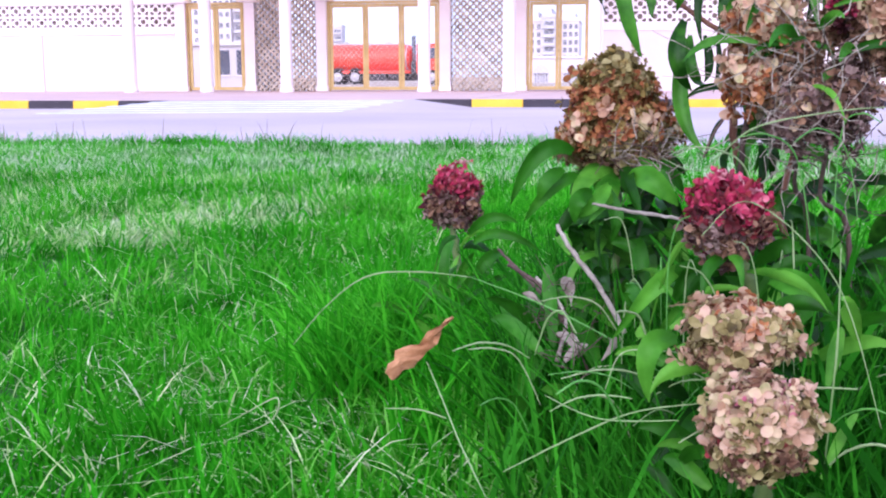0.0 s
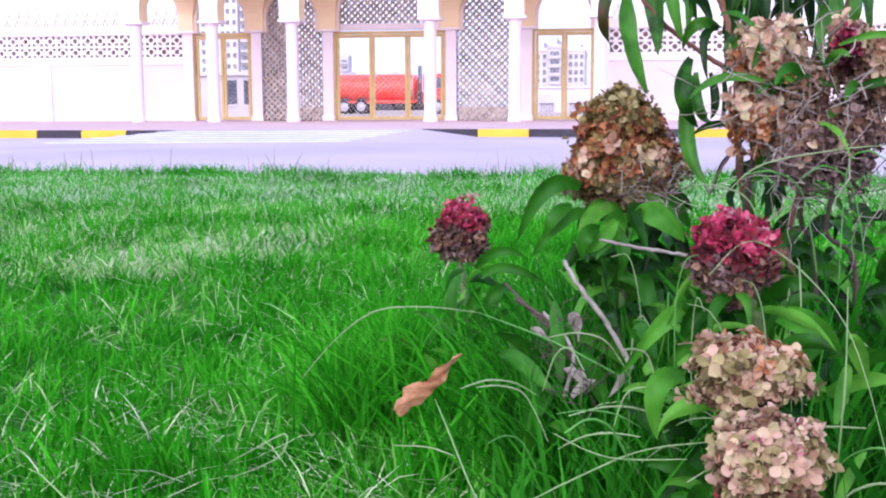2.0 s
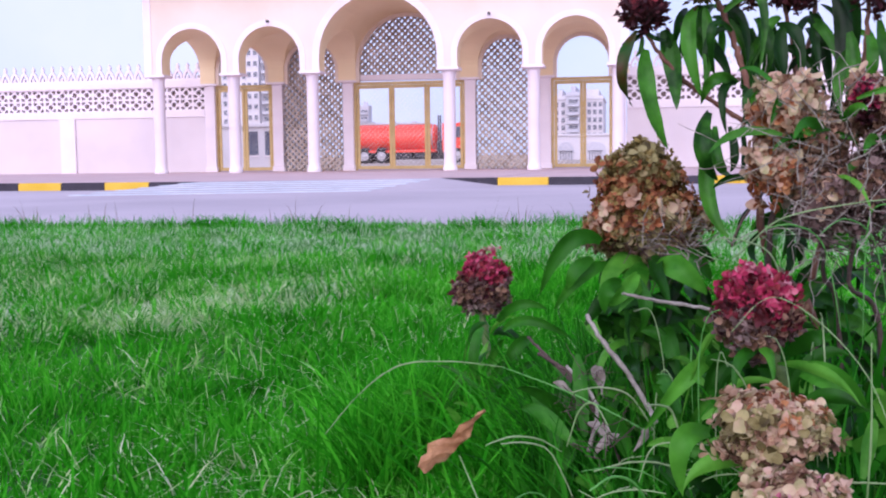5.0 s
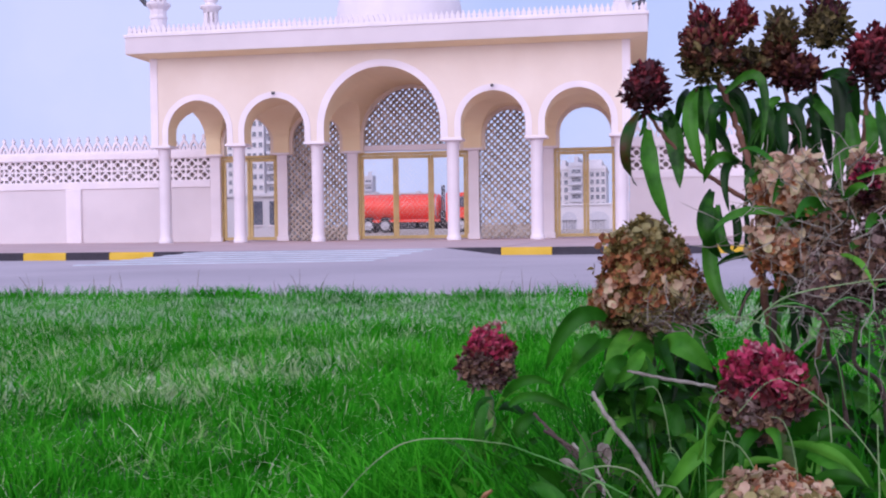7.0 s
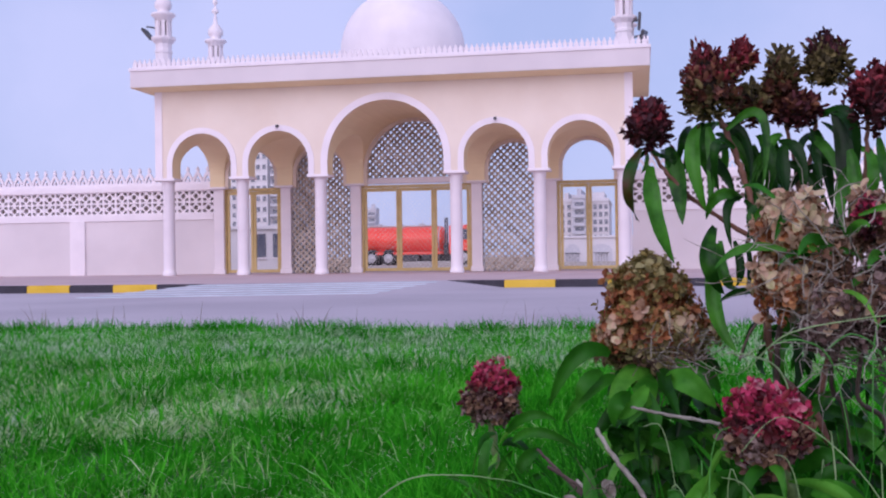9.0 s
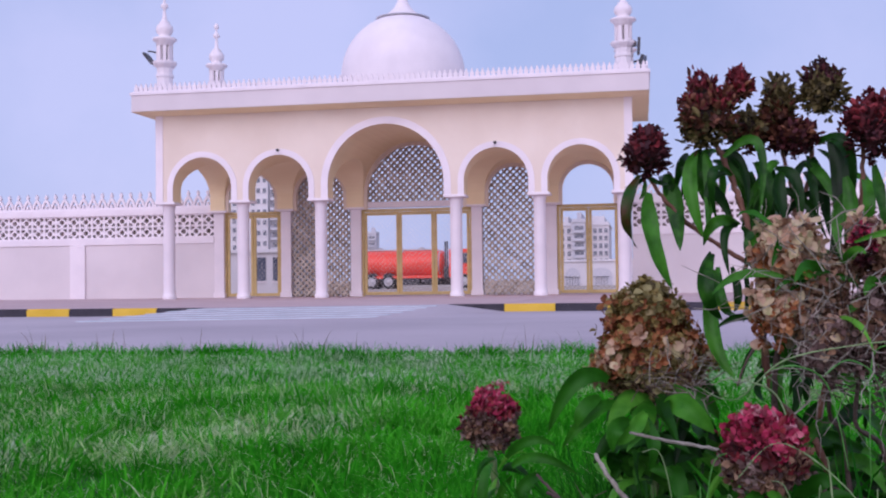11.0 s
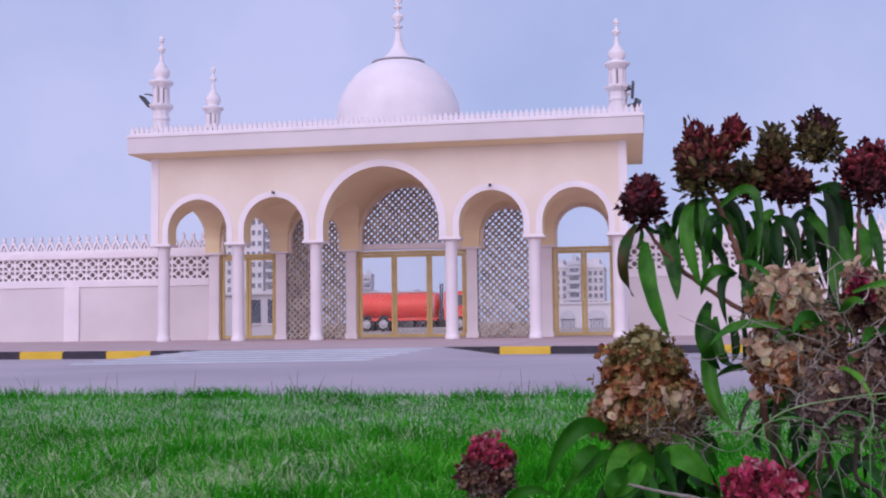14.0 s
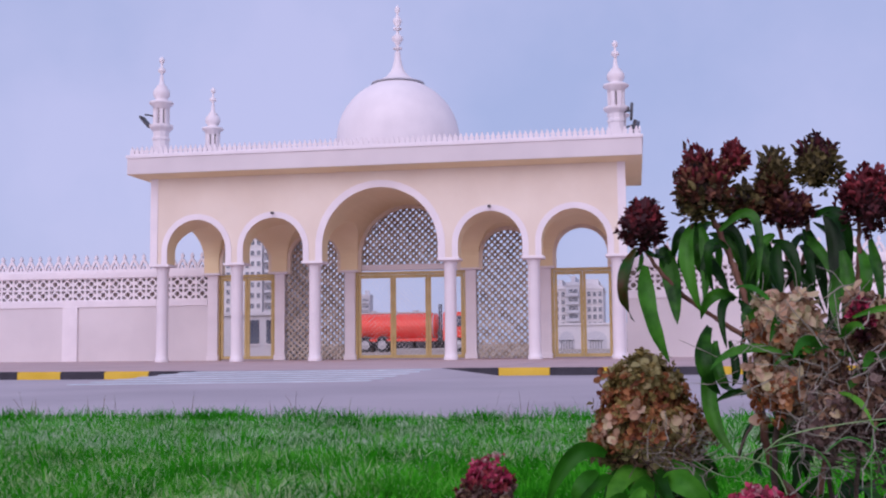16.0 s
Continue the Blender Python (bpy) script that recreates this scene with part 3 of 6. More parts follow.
# ---------- beyond the gate ----------
def tanker(at):
    """A red tank lorry seen from its side; the cab stands at the far x end."""
    t = thing("tank_truck", at, "red tank truck parked behind the main gate", "truck")
    b = bmesh.new()
    turn = Matrix.Translation((0, 0, 1.78)) @ Matrix.Rotation(radians(90), 4, "Y") @ Matrix.Diagonal((0.92, 1.12, 1, 1))
    lathe(b, [(0.2, 0.0), (0.7, 0.05), (0.92, 0.16), (0.98, 0.3), (0.98, 5.6), (0.92, 5.74), (0.7, 5.85), (0.2, 5.9)], 32, turn=turn)
    tank = part("tank", b, RED, t, "glossy red cylindrical tank", smooth=True)
    b = bmesh.new()
    for x in (0.3, 2.9, 5.55):
        lathe(b, [(0.985, x), (1.0, x + 0.01), (1.0, x + 0.07), (0.985, x + 0.08)], 32, turn=turn)
    part("band", b, STEEL, tank, "grey tank band")
    b = bmesh.new()
    box(b, 0.4, 5.4, -0.22, 0.22, 2.68, 2.78, 0.02)
    for x in (1.2, 2.7, 4.2):
        lathe(b, [(0.22, 2.76), (0.22, 2.86), (0.15, 2.9)], 16, x, 0)
    part("walkway", b, STEEL, tank)
    b = bmesh.new()
    box(b, 0.1, 8.0, -0.45, 0.45, 0.72, 0.92, 0.02)
    box(b, 0.1, 5.9, -1.05, 1.05, 0.86, 0.93)
    part("chassis", b, RED, t)
    b = bmesh.new()
    box(b, 0.2, 5.8, -1.16, -1.10, 0.74, 0.88, 0.01)
    part("side_guard", b, RED, t, "red side guard rail")
    for x in (0.85, 2.05, 7.35):
        for y in (-1.02, 0.95):
            s = -1 if y < 0 else 1
            w = thing("wheel", (x, y, 0.5), "black rubber wheel with a grey rim", "")
            w.parent = t
            b = bmesh.new()
            lathe(b, [(0.3, -0.14), (0.46, -0.15), (0.5, -0.1), (0.5, 0.1), (0.46, 0.15), (0.3, 0.14)], 24, turn=Matrix.Rotation(radians(90), 4, "X"))
            part("tyre", b, RUBBER, w)
            b = bmesh.new()
            lathe(b, [(0.31, -0.1), (0.31, 0.155), (0.28, 0.17), (0.21, 0.15), (0.12, 0.19), (0.05, 0.21)], 16, turn=Matrix.Rotation(radians(90 * -s), 4, "X"))
            part("rim", b, STEEL, w)
    b = bmesh.new()
    prism(b, [(6.32, 0.75), (8.05, 0.75), (8.12, 1.5), (7.9, 2.55), (7.7, 2.72), (6.37, 2.72), (6.32, 2.6)], -1.1, 1.1)
    bmesh.ops.bevel(b, geom=list(b.edges), offset=0.04, segments=2, affect="EDGES")
    cab = part("cab", b, RED, t, "red driver's cab")
    b = bmesh.new()
    prism(b, [(6.75, 1.72), (7.85, 1.72), (7.7, 2.45), (6.75, 2.45)], -1.12, 1.12)
    part("window", b, GLASS, cab)
    b = bmesh.new()
    for x in (6.04, 6.18):
        tube(b, [(x, -0.85, 0.7), (x, -0.85, 3.25)], 0.055, 8)
    box(b, 5.94, 6.28, -1.05, -0.7, 0.7, 1.5, 0.03)
    part("exhaust", b, DARK, t, "dark upright exhaust stack")
    b = bmesh.new()
    box(b, 7.6, 7.72, -1.32, -1.12, 1.7, 2.2, 0.02)
    part("mirror", b, DARK, cab)
    # dark box, drum and block added to stand for the shade beneath the truck
    b = bmesh.new()
    box(b, 2.75, 4.2, -1.05, -0.6, 0.30, 0.8, 0.03)
    part("tool_box", b, DARK, t, "dark tool box added to fill the shade under the tank")
    b = bmesh.new()
    lathe(b, [(0.26, 0.0), (0.30, 0.03), (0.30, 1.25), (0.26, 1.28)], 20, turn=Matrix.Translation((4.4, -0.8, 0.55)) @ Matrix.Rotation(radians(90), 4, "Y"))
    part("fuel_tank", b, DARK, t, "dark round fuel tank added to fill the shade", smooth=True)
    b = bmesh.new()
    box(b, 0.3, 7.0, -0.3, 0.3, 0.25, 0.74, 0.05)
    part("running_gear", b, DARK, t, "dark block added for the shade under the chassis")
    for x in (0.85, 2.05):
        b = bmesh.new()
        prism(b, [(x + u, v) for u, v in arch_line(0.56, 0.56, 0.52, 12, 0.54)], -1.05, -0.72)
        part("mudguard", b, DARK, t, "dark mudguard over the wheel")


tanker((-12.35, 45.0, -0.165))


def block_of_flats(name, x0, x1, y, top, rows, cols, mat, label, strips=False, deep=14.0):
    h = thing(name, (x0, y, -0.165), label, "building", "distant apartment blocks")
    b = bmesh.new()
    box(b, 0, x1 - x0, 0, deep, 0, top)
    box(b, -0.15, x1 - x0 + 0.15, -0.15, deep, top - 0.5, top - 0.35)
    wall = part("wall", b, mat, h)
    b = bmesh.new()
    box(b, 0.6, x1 - x0 - 0.6, 1.5, deep - 1, top - 0.02, top + 0.9)
    part("roof", b, mat, h)
    for j in range(rows):
        z = 3.0 + (top - 4.2) * j / max(1, rows - 1)
        if strips:
            b = bmesh.new()
            box(b, 0.35, x1 - x0 - 0.25, -0.06, 0.02, z - 0.3, z + 0.22)
            part("window", b, HAZY_GLASS, h)
            b = bmesh.new()
            box(b, 0.2, x1 - x0 - 0.1, -0.7, 0.0, z - 0.75, z - 0.38)
            part("balcony", b, mat, h)
            continue
        for i in range(cols):
            x = (x1 - x0) * (i + 0.5) / cols
            b = bmesh.new()
            box(b, x - 0.24, x + 0.24, -0.05, 0.02, z - 0.32, z + 0.32)
            pane = part("window", b, HAZY_GLASS, h)
            b = bmesh.new()
            box(b, x - 0.3, x + 0.3, -0.10, 0.0, z - 0.40, z - 0.325)
            part("sill", b, mat, pane)


block_of_flats("apartment_building", -49.5, -44.1, 111, 12.6, 8, 4, FAR_WALL, "white apartment block with small square windows")
block_of_flats("apartment_building", -44.1, -42.35, 110, 15.6, 9, 2, FAR_WALL, "slim white stair tower with paired windows")
block_of_flats("apartment_building", -42.35, -40.0, 111, 15.0, 9, 1, FAR_GREY, "grey apartment block with long balconies", True)
block_of_flats("apartment_building", -4.2, -2.4, 122, 8.4, 5, 2, FAR_WALL, "pale distant apartment block")
block_of_flats("apartment_building", -2.3, -0.5, 120, 8.8, 5, 1, FAR_GREY, "grey distant block with balconies", True)
block_of_flats("apartment_building", -0.4, 2.6, 122, 8.4, 5, 4, FAR_WALL, "pale distant apartment block")
block_of_flats("tower_block", -51.6, -49.6, 200, 11.4, 6, 1, FAR_GREY, "far grey tower block", True, 3.0)


def arcade_hall(at):
    """A low white hall with blind arches and a flat roof."""
    h = thing("low_hall", at, "low white hall with arched recesses and railings", "building")
    b = bmesh.new()
    box(b, 0, 12.0, 0, 5, 0, 2.05)
    part("wall", b, FAR_WALL, h)
    b = bmesh.new()
    box(b, -0.15, 12.15, -0.15, 5.1, 1.95, 2.12, 0.02)
    part("roof", b, FAR_WALL, h)
    for k, x in enumerate((2.0, 4.35, 6.7, 9.0)):
        b = bmesh.new()
        line = [(x + u, v) for u, v in arch_line(0.62 + 0.25 * (k % 2), 0.85, 0.0, 12, 0.6)]
        # flat panel on the wall; its grey stands for the shade of a recess
        prism(b, line, -0.05, 0.02)
        rec = part("arch_recess", b, FAR_GREY, h, "grey arched panel, its colour standing for a recess in shade")
        b = bmesh.new()
        for i in range(5):
            box(b, x - 0.45 + 0.22 * i, x - 0.42 + 0.22 * i, -0.16, -0.13, 0.0, 0.7)
        box(b, x - 0.6, x + 0.6, -0.16, -0.13, 0.68, 0.74)
        part("railing", b, DARK, rec, "thin dark railing")


arcade_hall((-0.6, 60, -0.165))


def guard_room(at):
    h = thing("guard_room", at, "small white guard room with dark windows", "building")
    b = bmesh.new()
    box(b, 0, 3.0, 0, 2.4, 0, 2.0)
    part("wall", b, FAR_WALL, h)
    b = bmesh.new()
    box(b, -0.15, 3.15, -0.15, 2.5, 1.86, 2.02, 0.02)
    part("roof", b, FAR_WALL, h)
    for x in (1.3, 2.25):
        b = bmesh.new()
        box(b, x, x + 0.62, -0.04, 0.02, 0.62, 1.66)
        w = part("window", b, GLASS, h)
        b = bmesh.new()
        box(b, x - 0.04, x + 0.66, -0.07, 0.0, 0.56, 0.62)
        part("sill", b, WHITE, w)


guard_room((-11.2, 16.0, -0.165))


# ---------- floodlights ----------
def floodlight(at, yaw, tilt, label):
    f_ = thing("floodlight", pose(*at, 0, 0, yaw), label, "floodlight", "roof floodlights")
    turn = Matrix.Rotation(radians(tilt), 4, "Y")
    b = bmesh.new()
    box(b, 0.33, 0.40, -0.17, 0.17, -0.22, 0.22, 0.02, turn)
    h = part("housing", b, DARK, f_)
    b = bmesh.new()
    box(b, 0.395, 0.41, -0.14, 0.14, -0.19, 0.19, 0, turn)
    part("lens", b, GLASS, h)
    b = bmesh.new()
    tube(b, [(0.0, 0, -0.08), (0.18, 0, -0.02), (0.33, 0, 0)], 0.025, 6)
    part("bracket", b, DARK, f_)


floodlight((-6.83, -0.05, 7.22), 180, 40, "black floodlight bracketed to a minaret")
floodlight((6.66, -0.1, 6.66), 0, 4, "black floodlight bracketed to a minaret")
floodlight((6.78, -0.1, 6.24), -20, 15, "black floodlight bracketed low on a minaret")

# ---------- lawn ----------
LAWN_Y1 = -24.62


def lawn_height(x, y):
    return 0.012 * noise.noise(Vector((x * 1.3, y * 1.3, 0))) + 0.006 * noise.noise(Vector((x * 5, y * 5, 3)))


def lawn_edge(x):
    return LAWN_Y1 + 0.10 * noise.noise(Vector((x * 1.1, 7.0, 0))) + 0.04 * noise.noise(Vector((x * 6.0, 2.0, 0)))


bm = bmesh.new()
nx, ny = 90, 70
xs = [-60, -30, -12] + [0.5 + 9.5 * i / (nx - 1) for i in range(nx)] + [16, 30, 60]
grid = []
for x in xs:
    e = lawn_edge(x)
    col = []
    for j in range(ny):
        y = -33.0 + (e + 33.0) * j / (ny - 1)
        col.append(bm.verts.new((x, y, lawn_height(x, y))))
    col.append(bm.verts.new((x, e + 0.05, -0.06)))
    col.append(bm.verts.new((x, e + 0.35, -0.14)))
    grid.append(col)
for a, c in zip(grid, grid[1:]):
    for j in range(len(a) - 1):
        bm.faces.new((a[j], c[j], c[j + 1], a[j + 1]))
solid("lawn", bm, SOIL, "green lawn soil under mown grass", "lawn", kind="structure", smooth=True)


def value_noise(x, y, scale, seed=0):
    """Smooth noise from 0 to 1 over arrays of places, at so many cells a metre."""
    def cell(i, j):
        h = np.sin(i * 127.1 + j * 311.7 + seed * 74.7) * 43758.5453
        return h - np.floor(h)
    u, v = x * scale, y * scale
    i, j = np.floor(u), np.floor(v)
    fu, fv = u - i, v - j
    fu, fv = fu * fu * (3 - 2 * fu), fv * fv * (3 - 2 * fv)
    lo = cell(i, j) * (1 - fu) + cell(i + 1, j) * fu
    hi = cell(i, j + 1) * (1 - fu) + cell(i + 1, j + 1) * fu
    return lo * (1 - fv) + hi * fv


def blades(name, n, box_, h, w, mat, label, seed, lean=0.5, dense=None, flat=0.0, clumps=0, spread=0.02, comb=0.0):
    """n grass blades over a stretch of lawn (x0, x1, y0, y1), each a bent, tapered strip; comb: how far neighbours lean together in tufts."""
    g = np.random.default_rng(seed)
    x0, x1, y0, y1 = box_
    x, y = g.uniform(x0, x1, n), g.uniform(y0, y1, n)
    if clumps:
        cx, cy = g.uniform(x0, x1, clumps), g.uniform(y0, y1, clumps)
        which = g.integers(0, clumps, n)
        size = g.uniform(0.5, 1.6, clumps)[which]
        x, y = cx[which] + g.normal(0, spread, n) * size, cy[which] + g.normal(0, spread, n) * size
    if dense is not None:
        keep = g.uniform(0, 1, n) < dense(x, y)
        x, y = x[keep], y[keep]
    n = len(x)
    z = 0.012 * np.sin(x * 2.3) * np.cos(y * 2.1) - 0.012
    hh = h * g.uniform(0.55, 1.25, n)
    ww = w * g.uniform(0.6, 1.3, n)
    az, tw = g.uniform(0, 2 * np.pi, n), g.uniform(0, 2 * np.pi, n)
    if comb:
        tuft = 0.6 * value_noise(x, y, 11.0, 1) + 0.4 * value_noise(x, y, 29.0, 2)
        hh = hh * (1 + comb * (1.9 * tuft - 0.95))
        az = np.where(g.uniform(0, 1, n) < 0.75 * comb, 4 * np.pi * value_noise(x, y, 9.0, 3) + g.normal(0, 0.6, n), az)
    ln = lean * g.uniform(0.1, 1.3, n)
    up = np.maximum(0.08, 1.0 - flat * g.uniform(0.6, 1.0, n))
    dx, dy = np.cos(az), np.sin(az)
    px, py = np.cos(tw) * ww / 2, np.sin(tw) * ww / 2
    v = np.empty((n, 7, 3))
    for k, (f, s) in enumerate(((0.0, 0.8), (0.4, 1.0), (0.75, 0.7))):
        cx, cy, cz = x + dx * hh * ln * f ** 1.8, y + dy * hh * ln * f ** 1.8, z + hh * up * (f - 0.18 * ln * f * f)
        v[:, 2 * k] = np.stack([cx - px * s, cy - py * s, cz], 1)
        v[:, 2 * k + 1] = np.stack([cx + px * s, cy + py * s, cz], 1)
    v[:, 6] = np.stack([x + dx * hh * ln, y + dy * hh * ln, z + hh * up * (1 - 0.25 * ln)], 1)
    base = (np.arange(n) * 7)[:, None]
    loops = np.concatenate([base + np.array([0, 1, 3, 2]), base + np.array([2, 3, 5, 4]), base + np.array([4, 5, 6])], 1)
    me = bpy.data.meshes.new(name)
    me.vertices.add(n * 7)
    me.vertices.foreach_set("co", v.ravel())
    me.loops.add(n * 11)
    me.loops.foreach_set("vertex_index", loops.ravel().astype(np.int32))
    me.polygons.add(n * 3)
    starts = ((np.arange(n) * 11)[:, None] + np.array([0, 4, 8])).ravel()
    me.polygons.foreach_set("loop_start", starts.astype(np.int32))
    me.update(calc_edges=True)
    me.materials.append(mat)
    return tagged(new(name, me), label, "grass", kind="stuff")


def wedge(x, y):
    """Grass stands thickest in the stretch of lawn in front of the flower bed, and thins out softly round it."""
    off = np.abs(x - (6.95 - 0.17 * (y + 29.8))) - (0.35 + 0.5 * np.maximum(0, y + 29.8))
    return np.clip(1.0 - off / 0.5, 0.0, 1.0)


def around(x, y):
    return 1.0 - 0.8 * wedge(x, y)


def lush(x, y):
    """1 in the deep green part of the lawn by the bed, 0 in the bleached part towards the road."""
    edge = np.minimum(-28.0 + 1.9 * (x - 5.92), -26.75)
    return np.clip((edge - y) / 0.35 + 0.5 + 1.2 * (value_noise(x, y, 2.6, 5) - 0.5) + 0.8 * (value_noise(x, y, 8.0, 6) - 0.5), 0, 1)


def greener(x, y):
    return wedge(x, y) * (0.42 + 0.58 * lush(x, y))


def bleached(lo, hi, scale=3.0, seed=0, left=0.08):
    """Dry grass in uneven drifts; a little of it is left in the lush part."""
    def f(x, y):
        p = 0.65 * value_noise(x, y, scale, seed) + 0.35 * value_noise(x, y, scale * 3.1, seed + 1)
        return wedge(x, y) * np.clip(lo + (hi - lo) * p, 0, 1) * (left + (1 - left) * (1 - lush(x, y)))
    return f


def drifts(lo, hi, scale=3.0, seed=0):
    """Grass that comes in uneven drifts over the lawn."""
    def f(x, y):
        return wedge(x, y) * np.clip(lo + (hi - lo) * value_noise(x, y, scale, seed), 0, 1)
    return f


blades("grass", 88000, (5.9, 8.1, -29.45, -28.0), 0.045, 0.0034, GRASS, "short bright green lawn grass", 1, 0.6, wedge, comb=0.65)
blades("grass", 100000, (4.6, 8.4, -28.0, -26.3), 0.054, 0.0037, GRASS, "short bright green lawn grass", 2, 0.8, greener, comb=0.75)
blades("grass", 80000, (2.6, 9.2, -26.3, -24.60), 0.052, 0.0050, GRASS, "short bright green lawn grass", 3, 0.8, greener, comb=0.6)
blades("tall_grass", 24000, (4.6, 8.1, -29.4, -26.5), 0.068, 0.0037, GRASS, "taller lush tufts in the lawn", 13, 0.6, drifts(-0.9, 1.5, 4.0, 11), comb=0.5)
blades("tall_grass", 9000, (2.6, 9.2, -26.5, -24.7), 0.072, 0.0048, GRASS, "taller lush tufts in the lawn", 14, 0.6, drifts(-0.9, 1.4, 2.5, 12), comb=0.5)
blades("edge_grass", 1500, (2.6, 9.2, -24.78, -24.52), 0.060, 0.0045, THATCH, "ragged bleached grass along the lawn edge", 15, 0.7, drifts(-0.4, 1.2, 3.0, 13))
blades("dry_grass", 30000, (5.2, 8.1, -29.2, -27.4), 0.060, 0.0028, STRAW, "dry straw coloured stalks among the grass", 4, 1.3, bleached(-0.3, 1.5, 4.0, 21, 0.08), flat=0.45, comb=0.5)
blades("dry_grass", 52000, (4.6, 8.4, -28.0, -26.3), 0.060, 0.0030, STRAW, "dry straw coloured stalks among the grass", 5, 1.2, bleached(0.0, 1.4, 3.0, 23), flat=0.25, comb=0.5)
blades("dry_grass", 90000, (2.6, 9.2, -26.3, -24.60), 0.062, 0.0044, THATCH, "dry straw coloured stalks among the grass", 6, 1.3, bleached(0.5, 1.6, 2.2, 25), flat=0.4, comb=0.4)
# a bleached drift in the lawn
blades("dry_grass", 70000, (3.6, 7.6, -28.3, -25.2), 0.062, 0.0033, THATCH, "bleached drift of dry grass in the lawn", 18, 1.2, bleached(0.2, 1.6, 3.2, 27, 0.02), flat=0.45, comb=0.5)
blades("grass", 62000, (0.5, 12.0, -33.0, -24.6), 0.055, 0.0075, GRASS, "short green lawn grass", 19, 0.8, around)
blades("dry_grass", 16000, (0.5, 12.0, -33.0, -24.6), 0.055, 0.0050, STRAW, "dry stalks among the lawn grass", 20, 1.1, around, flat=0.3)
blades("dry_grass", 26000, (0.5, 12.0, -27.6, -24.6), 0.060, 0.0075, THATCH, "bleached grass towards the road", 35, 1.2, lambda x, y: around(x, y) * np.clip(0.2 + 1.0 * value_noise(x, y, 2.2, 25), 0, 1) * (1 - lush(x, y)), flat=0.4)
blades("edge_grass", 3600, (2.6, 9.2, -24.85, -24.5), 0.085, 0.0042, GRASS, "ragged tufts along the lawn edge", 31, 0.8, wedge, clumps=34, spread=0.07)
blades("edge_litter", 5000, (2.6, 9.2, -24.72, -24.4), 0.055, 0.0036, WEED, "brown withered grass along the lawn edge", 32, 1.0, drifts(-0.1, 1.4, 3.0, 31), flat=0.3)
blades("edge_weed", 90, (2.6, 9.0, -24.7, -24.5), 0.15, 0.0036, WEED, "thin dry weeds along the lawn edge", 21, 0.5, wedge)
blades("grass_clump", 18000, (4.4, 8.2, -28.9, -25.2), 0.072, 0.0030, FRESH, "pale green tufts in the lawn", 22, 1.0, wedge, 0.2, clumps=480, spread=0.022)
blades("grass_clump", 13000, (5.0, 8.2, -28.6, -26.0), 0.070, 0.0026, STRAW, "bleached tufts in the lawn", 23, 1.4, bleached(0.6, 1.2, 3.0, 33, 0.12), 0.45, clumps=300, spread=0.020)
blades("dry_sprig", 2600, (5.9, 7.15, -29.2, -27.5), 0.085, 0.0023, STRAW, "bleached arching sprigs in the lawn", 30, 1.5, flat=0.35, clumps=380, spread=0.009)
TUFTS = [(6.10, -28.24), (6.47, -28.40), (6.49, -28.59), (6.62, -28.41), (6.75, -28.54), (6.22, -28.12), (6.65, -28.74), (6.59, -28.83), (5.78, -27.43), (6.55, -27.96), (6.84, -28.60), (6.97, -28.85), (6.50, -28.95), (6.35, -27.64), (6.26, -27.87), (6.39, -28.54), (6.78, -28.86), (6.31, -28.67), (6.58, -27.69), (6.02, -27.50)]
for i, (tx, ty) in enumerate(TUFTS):
    r = 0.02 + 0.012 * (i % 3)
    blades("dry_tuft", 34, (tx - r, tx + r, ty - r, ty + r), 0.075, 0.0019, STRAW, "bleached tuft of dry grass", 60 + i, 1.5, flat=0.45)

# ---------- flower bed ----------
LEAF = material("broad_leaf", [(0.003, 0.03, 0.002), (0.018, 0.15, 0.006), (0.13, 0.43, 0.04)], 0.5, 30, 90, 0.06, rnd=0.8, spec=0.2, trans=0.3)
BRIGHT_LEAF = material("fresh_leaf", [(0.008, 0.075, 0.003), (0.021, 0.165, 0.007), (0.10, 0.40, 0.032)], 0.5, 30, 90, 0.06, rnd=0.6, spec=0.2, trans=0.3)
RED_LEAF = material("reddened_leaf", [(0.10, 0.018, 0.014), (0.05, 0.05, 0.010), (0.012, 0.075, 0.006)], 0.45, 28, 140, 0.08, spec=0.25, trans=0.25)
# green lowered to include the shade inside the dense plant
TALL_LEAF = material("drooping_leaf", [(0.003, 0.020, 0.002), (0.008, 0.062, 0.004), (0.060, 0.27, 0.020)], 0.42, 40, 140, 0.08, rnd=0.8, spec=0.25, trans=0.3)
STEM = material("green_stem", [(0.06, 0.11, 0.03), (0.13, 0.20, 0.06)], 0.6, 30, 200, 0.2)
REDSTEM = material("red_brown_stem", [(0.13, 0.05, 0.035), (0.26, 0.12, 0.08)], 0.6, 30, 200, 0.2)
TWIG = material("brown_twig", [(0.04, 0.025, 0.02), (0.12, 0.08, 0.066)], 0.85, 60, 300, 0.4, rnd=0.2)
TWIG_PALE = material("grey_twig", [(0.19, 0.165, 0.135), (0.36, 0.33, 0.28)], 0.85, 60, 300, 0.4)
STALK = material("pale_stalk", [(0.15, 0.28, 0.09), (0.30, 0.40, 0.20)], 0.6, 20, 200, 0.1, rnd=0.3)
GREENSTALK = material("green_stalk", [(0.04, 0.22, 0.03), (0.10, 0.34, 0.06)], 0.5, 20, 200, 0.1)
# near-black core tone that puts shade into the gaps between bracts
GAP_SHADE = material("gap_shade", [(0.016, 0.009, 0.006), (0.035, 0.02, 0.013)], 0.9, 80, 300, 0.5)
